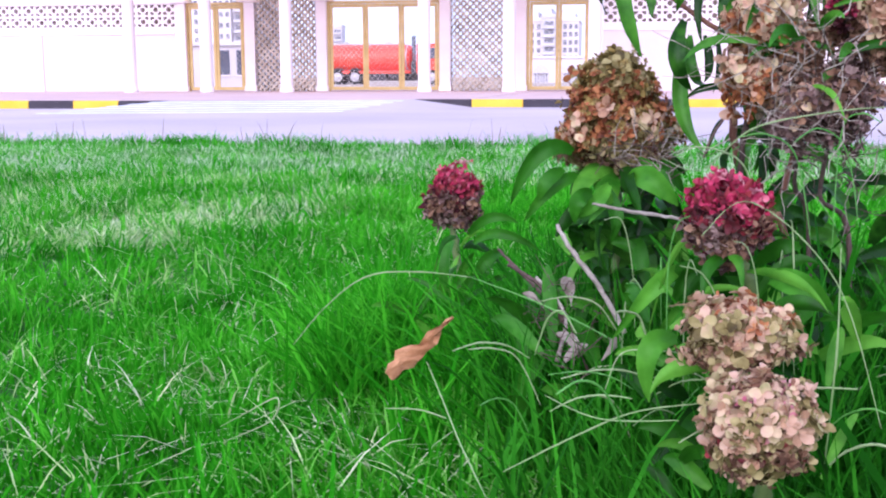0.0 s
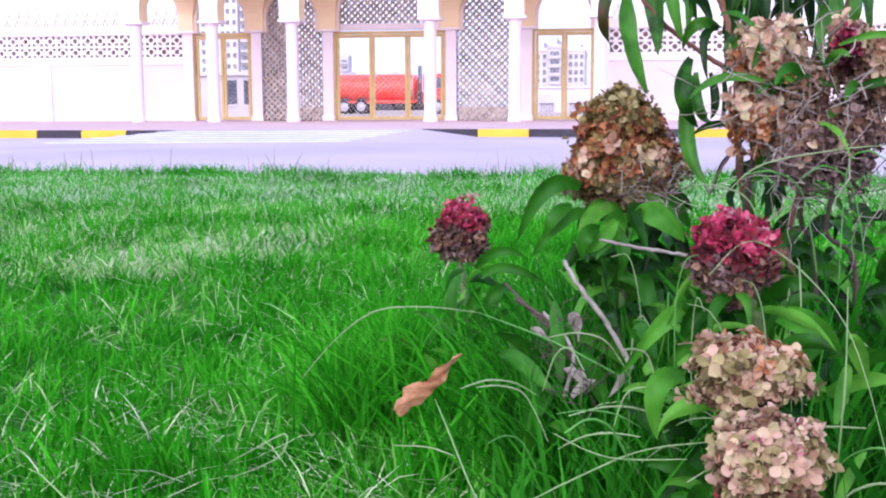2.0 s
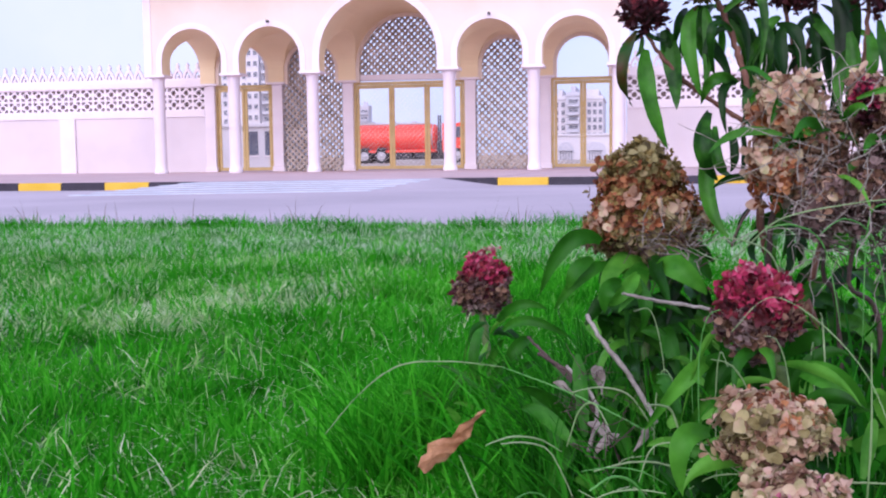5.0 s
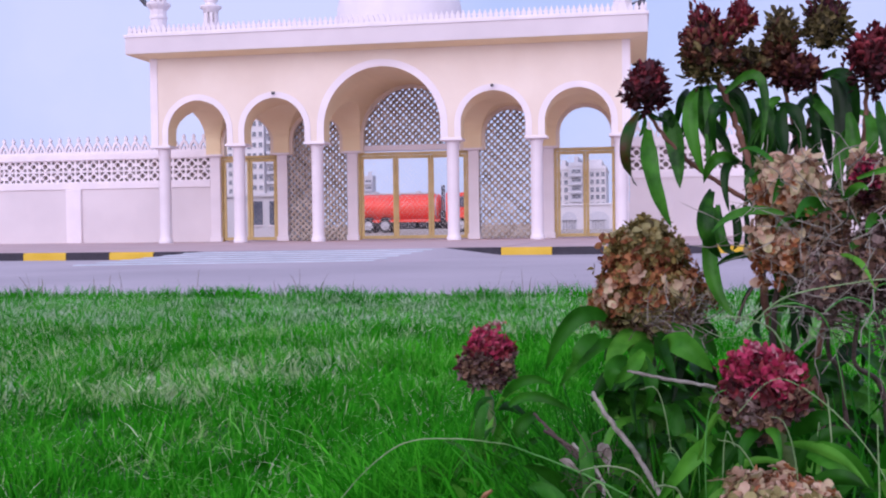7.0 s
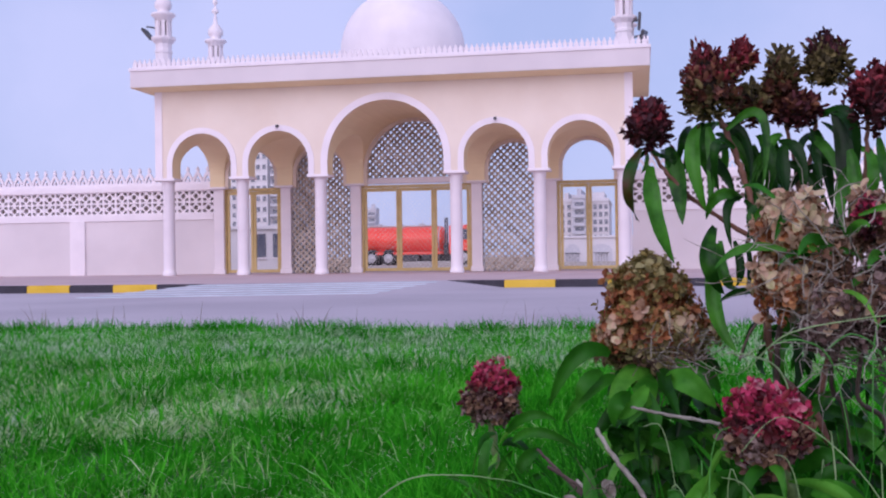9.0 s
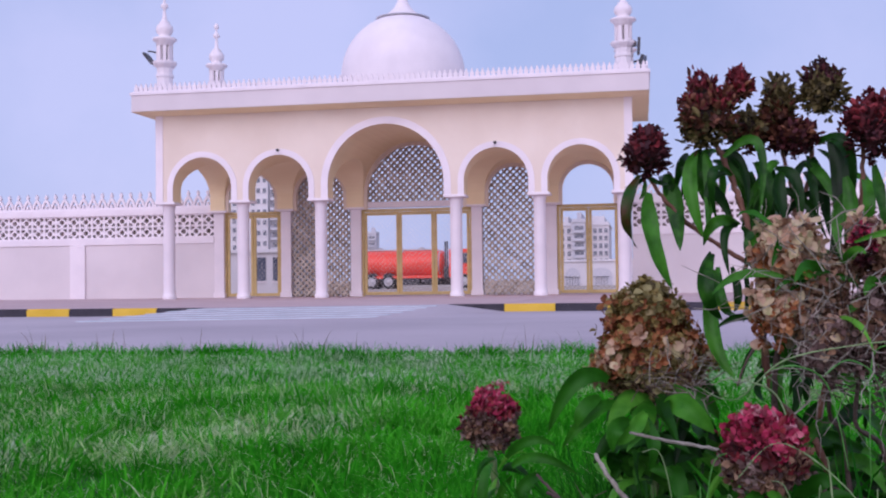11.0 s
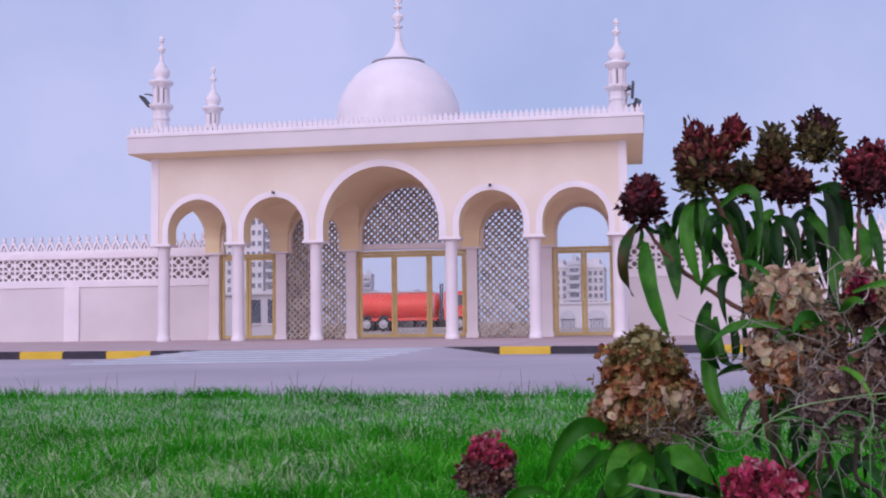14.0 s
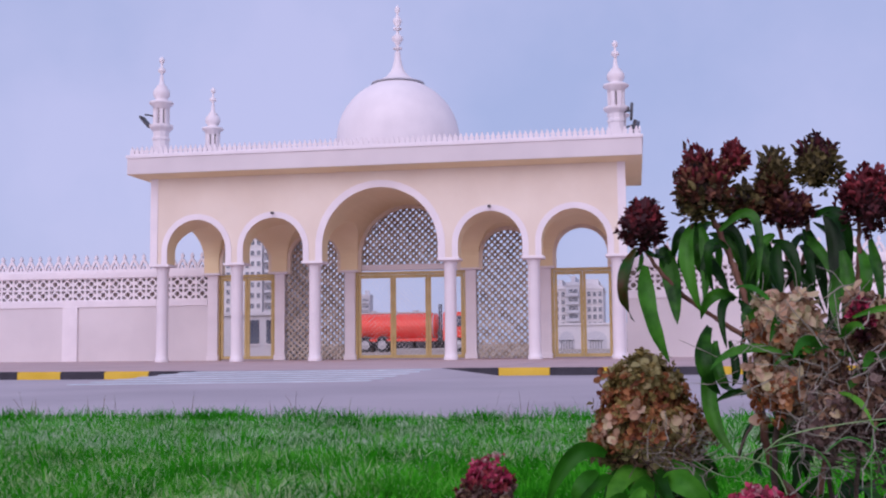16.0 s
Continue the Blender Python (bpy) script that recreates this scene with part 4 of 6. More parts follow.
CRIMSON = material("crimson_bracts", [(0.10, 0.004, 0.014), (0.32, 0.013, 0.05), (0.52, 0.04, 0.11), (0.62, 0.22, 0.26)], 0.6, 60, 300, 0.1, island=0.6, trans=0.2)
DEEP = material("deep_red_bracts", [(0.035, 0.004, 0.007), (0.15, 0.012, 0.02), (0.40, 0.05, 0.06)], 0.7, 60, 300, 0.1, island=0.6, trans=0.15)
DARK_OLIVE = material("dark_olive_bracts", [(0.025, 0.019, 0.006), (0.085, 0.063, 0.02), (0.28, 0.22, 0.08)], 0.7, 60, 300, 0.1, island=0.7, trans=0.2)
DARK_RUST = material("dark_rust_bracts", [(0.03, 0.009, 0.006), (0.11, 0.03, 0.018), (0.30, 0.12, 0.06)], 0.7, 60, 300, 0.1, island=0.7, trans=0.2)
MAROON = material("maroon_bracts", [(0.016, 0.003, 0.006), (0.055, 0.008, 0.014), (0.16, 0.03, 0.035)], 0.7, 60, 300, 0.1, island=0.6, trans=0.15)
PINK = material("faded_pink_bracts", [(0.42, 0.06, 0.12), (0.58, 0.24, 0.27), (0.66, 0.48, 0.43)], 0.6, 60, 300, 0.1, island=0.6, trans=0.2)
PALE = material("peach_bracts", [(0.20, 0.095, 0.06), (0.46, 0.27, 0.16), (0.57, 0.38, 0.27), (0.60, 0.49, 0.29), (0.40, 0.38, 0.17)], 0.7, 60, 300, 0.15, island=0.8, trans=0.25)
PALE_OLIVE = material("pale_olive_bracts", [(0.07, 0.05, 0.016), (0.22, 0.18, 0.06), (0.42, 0.37, 0.16), (0.48, 0.36, 0.20)], 0.7, 60, 300, 0.15, island=0.8, trans=0.25)
OLIVE = material("olive_bracts", [(0.06, 0.038, 0.010), (0.22, 0.155, 0.04), (0.46, 0.36, 0.12)], 0.7, 60, 300, 0.15, island=0.7, trans=0.2)
RUST = material("rust_bracts", [(0.09, 0.022, 0.010), (0.33, 0.105, 0.035), (0.53, 0.26, 0.10)], 0.7, 60, 300, 0.15, island=0.7, trans=0.2)
DRY = material("dry_tan_bracts", [(0.06, 0.026, 0.016), (0.21, 0.11, 0.065), (0.42, 0.28, 0.18)], 0.8, 60, 300, 0.15, island=0.7, trans=0.15)
GREYDRY = material("grey_brown_bracts", [(0.035, 0.018, 0.015), (0.14, 0.08, 0.068), (0.42, 0.31, 0.28)], 0.8, 60, 300, 0.15, island=0.8, trans=0.15)
GREYLEAF = material("withered_leaf", [(0.15, 0.12, 0.09), (0.36, 0.32, 0.27)], 0.8, 60, 200, 0.3, trans=0.2)
BROWNLEAF = material("dead_leaf", [(0.34, 0.15, 0.06), (0.55, 0.30, 0.15)], 0.7, 60, 200, 0.3, trans=0.2)


def bract(bm, at, normal, size, g, style):
    """One small cupped, pointed bract that springs from a head."""
    up = Vector((0, 0, 1))
    n = normal.normalized()
    t = (up - n * up.dot(n))
    t = t.normalized() if t.length > 0.05 else n.orthogonal().normalized()
    spin = Matrix.Rotation(g.uniform(-1.3, 1.3), 3, n)
    t = spin @ t
    s = n.cross(t)
    open_ = g.uniform(*style[:2])
    fwd = (t * math.cos(open_) + n * math.sin(open_)).normalized()
    nor = s.cross(fwd)
    k = size * g.uniform(0.65, 1.25)
    ws = g.uniform(*style[2:])
    mid = bm.verts.new(at + fwd * k * 0.5 - nor * k * 0.16)
    ring = []
    for u, w, lift in ((0, 0.12, 0), (0.3, 0.42, 0.05), (0.68, 0.46, 0.06), (0.92, 0.24, -0.02), (1.05, 0, -0.1), (0.92, -0.24, -0.02), (0.68, -0.46, 0.06), (0.3, -0.42, 0.05), (0, -0.12, 0)):
        ring.append(bm.verts.new(at + fwd * k * u + s * k * w * ws + nor * k * (lift + g.uniform(-0.05, 0.05))))
    for a, c in zip(ring, ring[1:] + ring[:1]):
        bm.faces.new((mid, a, c))


def floret(bm, at, normal, size, g, wide=(0.30, 0.46), lift=(0.1, 0.8)):
    """One small open floret of rounded, cupped petals round a spot on a head."""
    n = normal.normalized()
    t = n.orthogonal().normalized()
    a0 = g.uniform(0, 6.3)
    k = size * g.uniform(0.6, 1.15)
    count = g.choice((3, 4, 4, 5))
    for i in range(count):
        a = a0 + 2 * math.pi * i / count + g.uniform(-0.3, 0.3)
        r = Matrix.Rotation(a, 3, n) @ t
        up = g.uniform(*lift)
        fwd = r * math.cos(up) + n * math.sin(up)
        nor = n * math.cos(up) - r * math.sin(up)
        s = n.cross(r)
        w = g.uniform(*wide) * k
        curl = g.uniform(-0.45, 0.25)
        m = bm.verts.new(at + fwd * k * 0.55 - nor * k * 0.09)
        ring = []
        for u, v, c in ((0.0, 0.10, 0), (0.32, 0.82, 0.05), (0.66, 1.0, 0.07), (0.92, 0.62, 0.5 * curl), (1.06, 0.0, curl), (0.92, -0.62, 0.5 * curl), (0.66, -1.0, 0.07), (0.32, -0.82, 0.05), (0.0, -0.10, 0)):
            ring.append(bm.verts.new(at + fwd * k * u + s * w * v + nor * k * (c + g.uniform(-0.09, 0.09))))
        for p, q in zip(ring, ring[1:] + ring[:1]):
            bm.faces.new((m, p, q))


def flower_head(plant, at, rx, rz, bands, n, size, seed, cone, spiky=False, loose=False):
    """A head: an inner core, covered in bracts whose kind changes in bands from foot (0) to tip (1). loose: withered, with gaps."""
    g = random.Random(seed)
    n, size = int(n * (1.2 if loose else 1.9)), size * 0.76
    rx, rz = rx * (0.84 if spiky else 0.94), rz * (0.86 if spiky else 0.94)
    at = Vector(at) - plant.matrix_basis.translation
    lump = Vector((g.uniform(0, 50), g.uniform(0, 50), g.uniform(0, 50)))
    rough = 0.62 if loose else 0.5 if spiky else 0.45

    def shape(u, a):
        s = math.sqrt(max(0.0, 1 - u * u))
        wide = 1 - cone * (u * 0.5 + 0.1)
        d = Vector((s * math.cos(a) * wide, s * math.sin(a) * wide, u))
        d *= 1 + rough * noise.noise(d * 1.9 + lump) + 0.22 * noise.noise(d * 4.5 + lump)
        return Vector((d.x * rx, d.y * rx, d.z * rz))

    # inner core, coloured dark as the shade seen between the bracts
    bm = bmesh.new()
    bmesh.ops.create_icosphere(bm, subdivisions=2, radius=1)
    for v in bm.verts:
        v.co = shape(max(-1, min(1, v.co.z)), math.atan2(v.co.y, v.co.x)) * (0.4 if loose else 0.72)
    core = part("flower_head", bm, GAP_SHADE, plant, smooth=True)
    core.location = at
    for mat, lo_, hi_ in bands:
        bm = bmesh.new()
        count = int(n * (hi_ - lo_) * 1.15)
        for i in range(count):
            u = max(-1, min(1, -1 + 2 * (lo_ + (hi_ - lo_) * g.random() + g.gauss(0, 0.09))))
            a = g.uniform(0, 2 * math.pi)
            p = shape(u, a)
            nrm = Vector((p.x / rx ** 2, p.y / rx ** 2, p.z / rz ** 2))
            out = nrm + Vector((g.uniform(-1, 1), g.uniform(-1, 1), g.uniform(-1, 1))) * 0.6 * nrm.length
            deep = g.uniform(0.45, 1.1) if loose else g.uniform(0.6, 1.1)
            if mat in (PALE, PALE_OLIVE):
                floret(bm, p * deep, out, size * g.uniform(1.1, 1.75), g, (0.30, 0.50), (-0.3, 1.0))
            elif mat in (CRIMSON, PINK) and not spiky:
                if g.random() < 0.5:
                    bract(bm, p * g.uniform(0.72, 1.04), out, size * g.uniform(0.7, 1.15), g, (0.0, 1.2, 0.6, 0.95))
                else:
                    floret(bm, p * deep, out, size * g.uniform(0.8, 1.2), g, (0.28, 0.46), (0.0, 1.1))
            elif spiky or mat in (CRIMSON, PINK, DEEP, MAROON):
                if g.random() < 0.75:
                    bract(bm, p * g.uniform(0.68, 1.04), out, size * g.uniform(0.8, 1.5), g, (0.1, 1.3, 0.35, 0.7))
                else:
                    floret(bm, p * deep, out, size * g.uniform(0.7, 1.1), g)
            else:
                floret(bm, p * deep, out, size * g.uniform(0.8, 1.4), g, (0.24, 0.44), (-0.2, 1.1))
        me = bpy.data.meshes.new("bract_layer")
        bm.to_mesh(me)
        bm.free()
        me.materials.append(mat)
        me.shade_smooth()
        o = new("bract_layer", me)
        o.parent = core
        tagged(o, mat.name.replace("_", " "), kind="stuff")


LEAF_SEED = random.Random(77)


def leaf(plant, base, tip, width, bow, mat, name="leaf"):
    """A pointed, folded leaf with a midrib that arches from base to tip."""
    g = LEAF_SEED
    o = plant.matrix_basis.translation
    a, c = Vector(base) - o, Vector(tip) - o
    d = (c - a)
    wander = Vector((g.uniform(-1, 1), g.uniform(-1, 0.4), 0)) * 0.20 * d.length
    if d.z < 0:
        ctrl = a + Vector((d.x, d.y, 0)) * (0.9 if mat is TALL_LEAF else 0.62) + wander + Vector((0, 0, bow * g.uniform(0.6, 1.8) - 0.2 * abs(d.z)))
    else:
        ctrl = a + Vector((d.x * 0.42, d.y * 0.42, d.z * 0.72)) + wander * 0.4 + Vector((0, 0, bow))
    side0 = d.cross(Vector((g.uniform(-0.5, 0.5), 1.0, g.uniform(-0.2, 0.6)))).normalized()
    bm = bmesh.new()
    rows = []
    n = 10
    twist = g.uniform(-0.8, 0.8)
    wide = width * (0.36 if mat is TALL_LEAF else 0.31) * g.uniform(0.7, 1.25)
    for i in range(n + 1):
        t = i / n
        p = a * (1 - t) ** 2 + ctrl * (2 * t * (1 - t)) + c * t * t + Vector((math.sin(5 * t + twist * 6) * 0.10 * width * t, 0, 0))
        tan = ((ctrl - a) * (1 - t) + (c - ctrl) * t).normalized()
        s = (side0 - tan * side0.dot(tan)).normalized()
        s = Matrix.Rotation(twist * t, 3, tan) @ s
        up = s.cross(tan)
        w = wide * (math.sin(math.pi * min(1, t * 0.95 + 0.03)) ** 0.9) * (1.25 - 0.75 * t)
        wave = 0.22 * w * math.sin(11 * t + twist * 5)
        rows.append([bm.verts.new(p - s * w + up * (w * 0.28 + wave)), bm.verts.new(p - s * w * 0.5 + up * w * 0.06), bm.verts.new(p - up * w * 0.1), bm.verts.new(p + s * w * 0.5 + up * w * 0.06), bm.verts.new(p + s * w + up * (w * 0.28 - wave))])
    for p, q in zip(rows, rows[1:]):
        for k in range(4):
            bm.faces.new((p[k], p[k + 1], q[k + 1], q[k]))
    return part(name, bm, mat, plant, smooth=True)


def bent_leaf(plant, base, bend, tip, width, mat, name="leaf"):
    """A lance-shaped leaf, folded along its midrib, that runs from base past bend to tip."""
    g = LEAF_SEED
    o = plant.matrix_basis.translation
    a, b, c = Vector(base) - o, Vector(bend) - o, Vector(tip) - o
    ctrl = 2 * b - (a + c) / 2
    face = Vector((g.uniform(-0.5, 0.5), -1.0, g.uniform(-0.1, 0.5)))
    twist, fold = g.uniform(-0.7, 0.7), g.uniform(0.15, 0.5)
    bm = bmesh.new()
    rows, n = [], 12
    for i in range(n + 1):
        t = i / n
        p = a * (1 - t) ** 2 + ctrl * (2 * t * (1 - t)) + c * t * t
        tan = ((ctrl - a) * (1 - t) + (c - ctrl) * t).normalized()
        s = Matrix.Rotation(twist * (t - 0.3), 3, tan) @ tan.cross(face).normalized()
        up = s.cross(tan)
        w = 0.5 * width * (0.10 + 0.90 * math.sin(math.pi * min(1.0, 0.06 + 0.94 * t)) ** 0.8 * (1.18 - 0.36 * t)) * (1 if t < 0.97 else 0.3)
        wave = 0.16 * w * math.sin(13 * t + twist * 7)
        rows.append([bm.verts.new(p - s * w + up * (w * fold + wave)), bm.verts.new(p - s * w * 0.5 + up * w * fold * 0.35), bm.verts.new(p - up * w * 0.12), bm.verts.new(p + s * w * 0.5 + up * w * fold * 0.35), bm.verts.new(p + s * w + up * (w * fold - wave))])
    for p, q in zip(rows, rows[1:]):
        for k in range(4):
            bm.faces.new((p[k], p[k + 1], q[k + 1], q[k]))
    return part(name, bm, mat, plant, smooth=True)


def foliage(plant, count, lo, hi, length, width, rise, mat, seed):
    """Leaves that spring at random within a box (lo to hi), each rising or hanging by a share of its length."""
    g = random.Random(seed)
    for _ in range(count):
        b = Vector([g.uniform(p, q) for p, q in zip(lo, hi)])
        k, a, up = length * g.uniform(0.6, 1.3), g.uniform(0, 2 * math.pi), g.uniform(*rise)
        out = Vector((math.cos(a), math.sin(a), 0)) * math.sqrt(max(0.05, 1 - min(1, up * up)))
        tip = b + (out + Vector((0, 0, up))) * k
        mid = b.lerp(tip, 0.5) + Vector((0, 0, 0.16 * k)) + out * 0.08 * k
        bent_leaf(plant, b, mid, tip, width * g.uniform(0.65, 1.3), mat)


def stem(plant, points, radius, mat, name):
    """A tapering stem through a few points, smoothed between them."""
    o = plant.matrix_basis.translation
    p = [Vector(q) - o for q in points]
    p = [p[0]] + p + [p[-1]]
    line = []
    for i in range(1, len(p) - 2):
        for k in range(9):
            t = k / 9
            line.append(0.5 * (2 * p[i] + (p[i + 1] - p[i - 1]) * t + (2 * p[i - 1] - 5 * p[i] + 4 * p[i + 1] - p[i + 2]) * t * t + (3 * p[i] - p[i - 1] - 3 * p[i + 1] + p[i + 2]) * t ** 3))
    line.append(p[-1])
    g = LEAF_SEED
    rough = (0.08 if mat in (STALK, GREENSTALK) else 0.3) * radius
    line = [q + Vector((g.uniform(-1, 1), g.uniform(-1, 1), g.uniform(-1, 1))) * rough for q in line]
    bm = bmesh.new()
    m = len(line)
    if mat in (STALK, GREENSTALK):
        radii = [radius * 0.4 * (0.25 + 0.85 * math.sin(math.pi * (0.1 + 0.8 * i / m))) * g.uniform(0.8, 1.2) for i in range(m)]
    else:
        radii = [radius * (0.75 + 0.35 * i / m) * g.uniform(0.85, 1.15) for i in range(m)]
    tube(bm, line, radii, 7)
    return part(name, bm, mat, plant, smooth=True)


def twig_tangle(plant, at, rx, rz, n, seed):
    """A tangle of thin dry twigs, joined."""
    g = random.Random(seed)
    at = Vector(at) - plant.matrix_basis.translation
    bm = bmesh.new()
    for i in range(n):
        p = at + Vector((g.gauss(0, 0.5) * rx, g.gauss(0, 0.4) * rx, g.gauss(0, 0.5) * rz))
        d = Vector((g.gauss(0, 1), g.gauss(0, 0.6), g.gauss(0.2, 0.8))).normalized() * g.uniform(0.4, 1.1) * rx
        k = Vector((g.gauss(0, 1), g.gauss(0, 1), g.gauss(0, 1))) * rx * 0.06
        r = g.uniform(0.0003, 0.0007)
        tube(bm, [p, p + d * 0.35 + k, p + d * 0.7 - k * 0.5, p + d], [r, r, r * 0.8, r * 0.4], 4)
    o = part("twig_tangle", bm, TWIG_PALE if seed % 3 == 0 else TWIG, plant, "thin tangled dry twigs")
    tagged(o, kind="stuff")


def dead_leaf(base, tip, width):
    a, c = Vector(base), Vector(tip)
    t_ = thing("fallen_leaf", (a.x, a.y, a.z), "curled dry brown leaf caught on a grass stalk", "leaf")
    d = c - a
    s = d.cross(Vector((0.2, 1, 0.3))).normalized()
    up = s.cross(d).normalized()
    bm = bmesh.new()
    rows = []
    for i in range(13):
        t = i / 12
        w = width * 0.58 * (math.sin(math.pi * (0.10 + 0.88 * t)) ** 0.6) * (1.25 - 0.95 * t) * (0.85 + 0.6 * noise.noise(Vector((t * 9, 1, 0))))
        p = d * t + up * 0.004 * math.sin(5 * t) + s * 0.0014 * math.sin(9 * t)
        rows.append([bm.verts.new(p + s * w * k * (1 + 0.25 * math.sin(17 * t + 3 * k)) + up * (w * 0.7 * abs(k) ** 1.4 * math.sin(1 + 3 * t) + 0.0042 * math.sin(23 * t + 5 * k))) for k in (-1, -0.5, 0, 0.5, 1)])
    for p, q in zip(rows, rows[1:]):
        for k in range(4):
            bm.faces.new((p[k], p[k + 1], q[k + 1], q[k]))
    part("blade", bm, BROWNLEAF, t_, smooth=True)


cone_plant = thing("flowering_plant", (7.030, -28.850, 0.000), "leafy plant with a dried olive and rust cone flower", "plant", "bedding plants")
flower_head(cone_plant, (7.008, -28.870, 0.298), 0.050, 0.043, [(OLIVE, 0.4, 0.9), (RUST, 0.3, 1.0), (PALE, 0.5, 0.6), (DEEP, 0.45, 0.52), (PALE_OLIVE, 0.05, 0.5), (DRY, 0.0, 0.3)], 520, 0.0072, 11, 0.25)
flower_head(cone_plant, (7.006, -28.872, 0.334), 0.034, 0.031, [(OLIVE, 0.3, 1.0), (PALE_OLIVE, 0.5, 0.9), (RUST, 0.0, 0.6)], 320, 0.0070, 16, 0.5)
stem(cone_plant, [(7.013, -28.877, 0.268), (7.012, -28.887, 0.205), (7.011, -28.903, 0.107), (7.018, -28.906, 0.016)], 0.0045, STEM, "stem")
leaf(cone_plant, (6.972, -28.897, 0.242), (7.008, -28.877, 0.270), 0.026, 0.006, LEAF)
leaf(cone_plant, (6.961, -28.915, 0.208), (6.996, -28.894, 0.242), 0.018, 0.006, LEAF)
leaf(cone_plant, (7.017, -28.897, 0.265), (7.056, -28.947, 0.239), 0.04, 0.008, LEAF)
leaf(cone_plant, (7.020, -28.877, 0.258), (7.073, -28.839, 0.255), 0.032, 0.012, LEAF)
leaf(cone_plant, (7.008, -28.888, 0.264), (6.969, -28.940, 0.233), 0.034, 0.012, LEAF)
leaf(cone_plant, (7.013, -28.908, 0.265), (7.028, -28.973, 0.231), 0.034, 0.006, LEAF)
leaf(cone_plant, (7.008, -28.899, 0.262), (6.991, -28.969, 0.227), 0.032, 0.006, LEAF)
leaf(cone_plant, (7.015, -28.900, 0.250), (7.000, -28.943, 0.184), 0.02, 0.0, LEAF)
leaf(cone_plant, (7.021, -28.906, 0.207), (7.035, -28.942, 0.156), 0.022, 0.01, LEAF)
leaf(cone_plant, (7.009, -28.900, 0.192), (6.971, -28.954, 0.147), 0.024, 0.02, LEAF)
leaf(cone_plant, (7.010, -28.902, 0.177), (7.044, -28.965, 0.134), 0.022, 0.02, LEAF)
leaf(cone_plant, (7.012, -28.893, 0.166), (6.967, -28.867, 0.183), 0.016, 0.01, LEAF)
leaf(cone_plant, (7.010, -28.905, 0.158), (6.986, -28.977, 0.116), 0.02, 0.02, LEAF)
leaf(cone_plant, (7.013, -28.906, 0.148), (7.051, -28.977, 0.182), 0.022, 0.03, LEAF)
small_plant = thing("flowering_plant", (6.830, -28.580, 0.000), "small plant with a fading crimson flower head", "plant", "bedding plants")
flower_head(small_plant, (6.829, -28.607, 0.205), 0.029, 0.036, [(CRIMSON, 0.66, 1.0), (PINK, 0.92, 1.0), (DEEP, 0.4, 0.8), (MAROON, 0.2, 0.6), (GREYDRY, 0.0, 0.55), (DRY, 0.1, 0.55)], 300, 0.0085, 12, 0.0)
stem(small_plant, [(6.828, -28.613, 0.174), (6.839, -28.621, 0.110), (6.843, -28.631, 0.046)], 0.005, STEM, "stem")
leaf(small_plant, (6.836, -28.624, 0.163), (6.812, -28.677, 0.107), 0.014, 0.02, LEAF)
leaf(small_plant, (6.839, -28.625, 0.150), (6.876, -28.637, 0.172), 0.01, 0.01, LEAF)
leaf(small_plant, (6.841, -28.636, 0.145), (6.840, -28.697, 0.087), 0.016, 0.02, LEAF)
leaf(small_plant, (6.845, -28.644, 0.153), (6.902, -28.709, 0.140), 0.016, 0.02, LEAF)
leaf(small_plant, (6.844, -28.647, 0.135), (6.827, -28.730, 0.082), 0.013, 0.02, LEAF)
leaf(small_plant, (6.851, -28.643, 0.153), (6.900, -28.654, 0.168), 0.01, 0.01, LEAF)
red_plant = thing("flowering_plant", (7.090, -29.150, 0.000), "plant with a bright crimson flower head in long grass", "plant", "bedding plants")
flower_head(red_plant, (7.076, -29.165, 0.260), 0.0238, 0.0245, [(CRIMSON, 0.55, 1.0), (PINK, 0.9, 1.0), (DEEP, 0.35, 0.75), (DRY, 0.05, 0.5), (MAROON, 0.1, 0.5), (GREYDRY, 0.0, 0.4)], 300, 0.0072, 13, 0.15)
stem(red_plant, [(7.077, -29.168, 0.240), (7.091, -29.160, 0.218), (7.102, -29.156, 0.167), (7.113, -29.146, 0.087)], 0.0045, STEM, "stem")
leaf(red_plant, (7.081, -29.168, 0.236), (7.059, -29.196, 0.210), 0.012, 0.012, LEAF)
leaf(red_plant, (7.084, -29.168, 0.235), (7.114, -29.162, 0.246), 0.014, 0.012, LEAF)
leaf(red_plant, (7.088, -29.169, 0.226), (7.127, -29.227, 0.214), 0.016, 0.016, LEAF)
leaf(red_plant, (7.089, -29.159, 0.221), (7.051, -29.179, 0.199), 0.014, 0.012, LEAF)
leaf(red_plant, (7.093, -29.161, 0.211), (7.045, -29.183, 0.179), 0.013, 0.02, LEAF)
leaf(red_plant, (7.076, -29.179, 0.238), (7.081, -29.202, 0.219), 0.012, 0.01, LEAF)
leaf(red_plant, (7.094, -29.161, 0.204), (7.132, -29.162, 0.230), 0.015, 0.02, LEAF)
leaf(red_plant, (7.083, -29.149, 0.226), (7.008, -29.109, 0.167), 0.014, 0.02, LEAF)
leaf(red_plant, (7.060, -29.131, 0.234), (7.026, -29.129, 0.153), 0.012, 0.03, LEAF)
pale_plant = thing("flowering_plant", (7.100, -29.250, 0.000), "plant with two stacked faded peach flower heads", "plant", "bedding plants")
flower_head(pale_plant, (7.078, -29.231, 0.199), 0.0295, 0.022, [(PALE, 0.3, 1.0), (PALE_OLIVE, 0.35, 0.8), (RUST, 0.78, 0.95), (DRY, 0.0, 0.4)], 300, 0.0058, 14, 0.0)
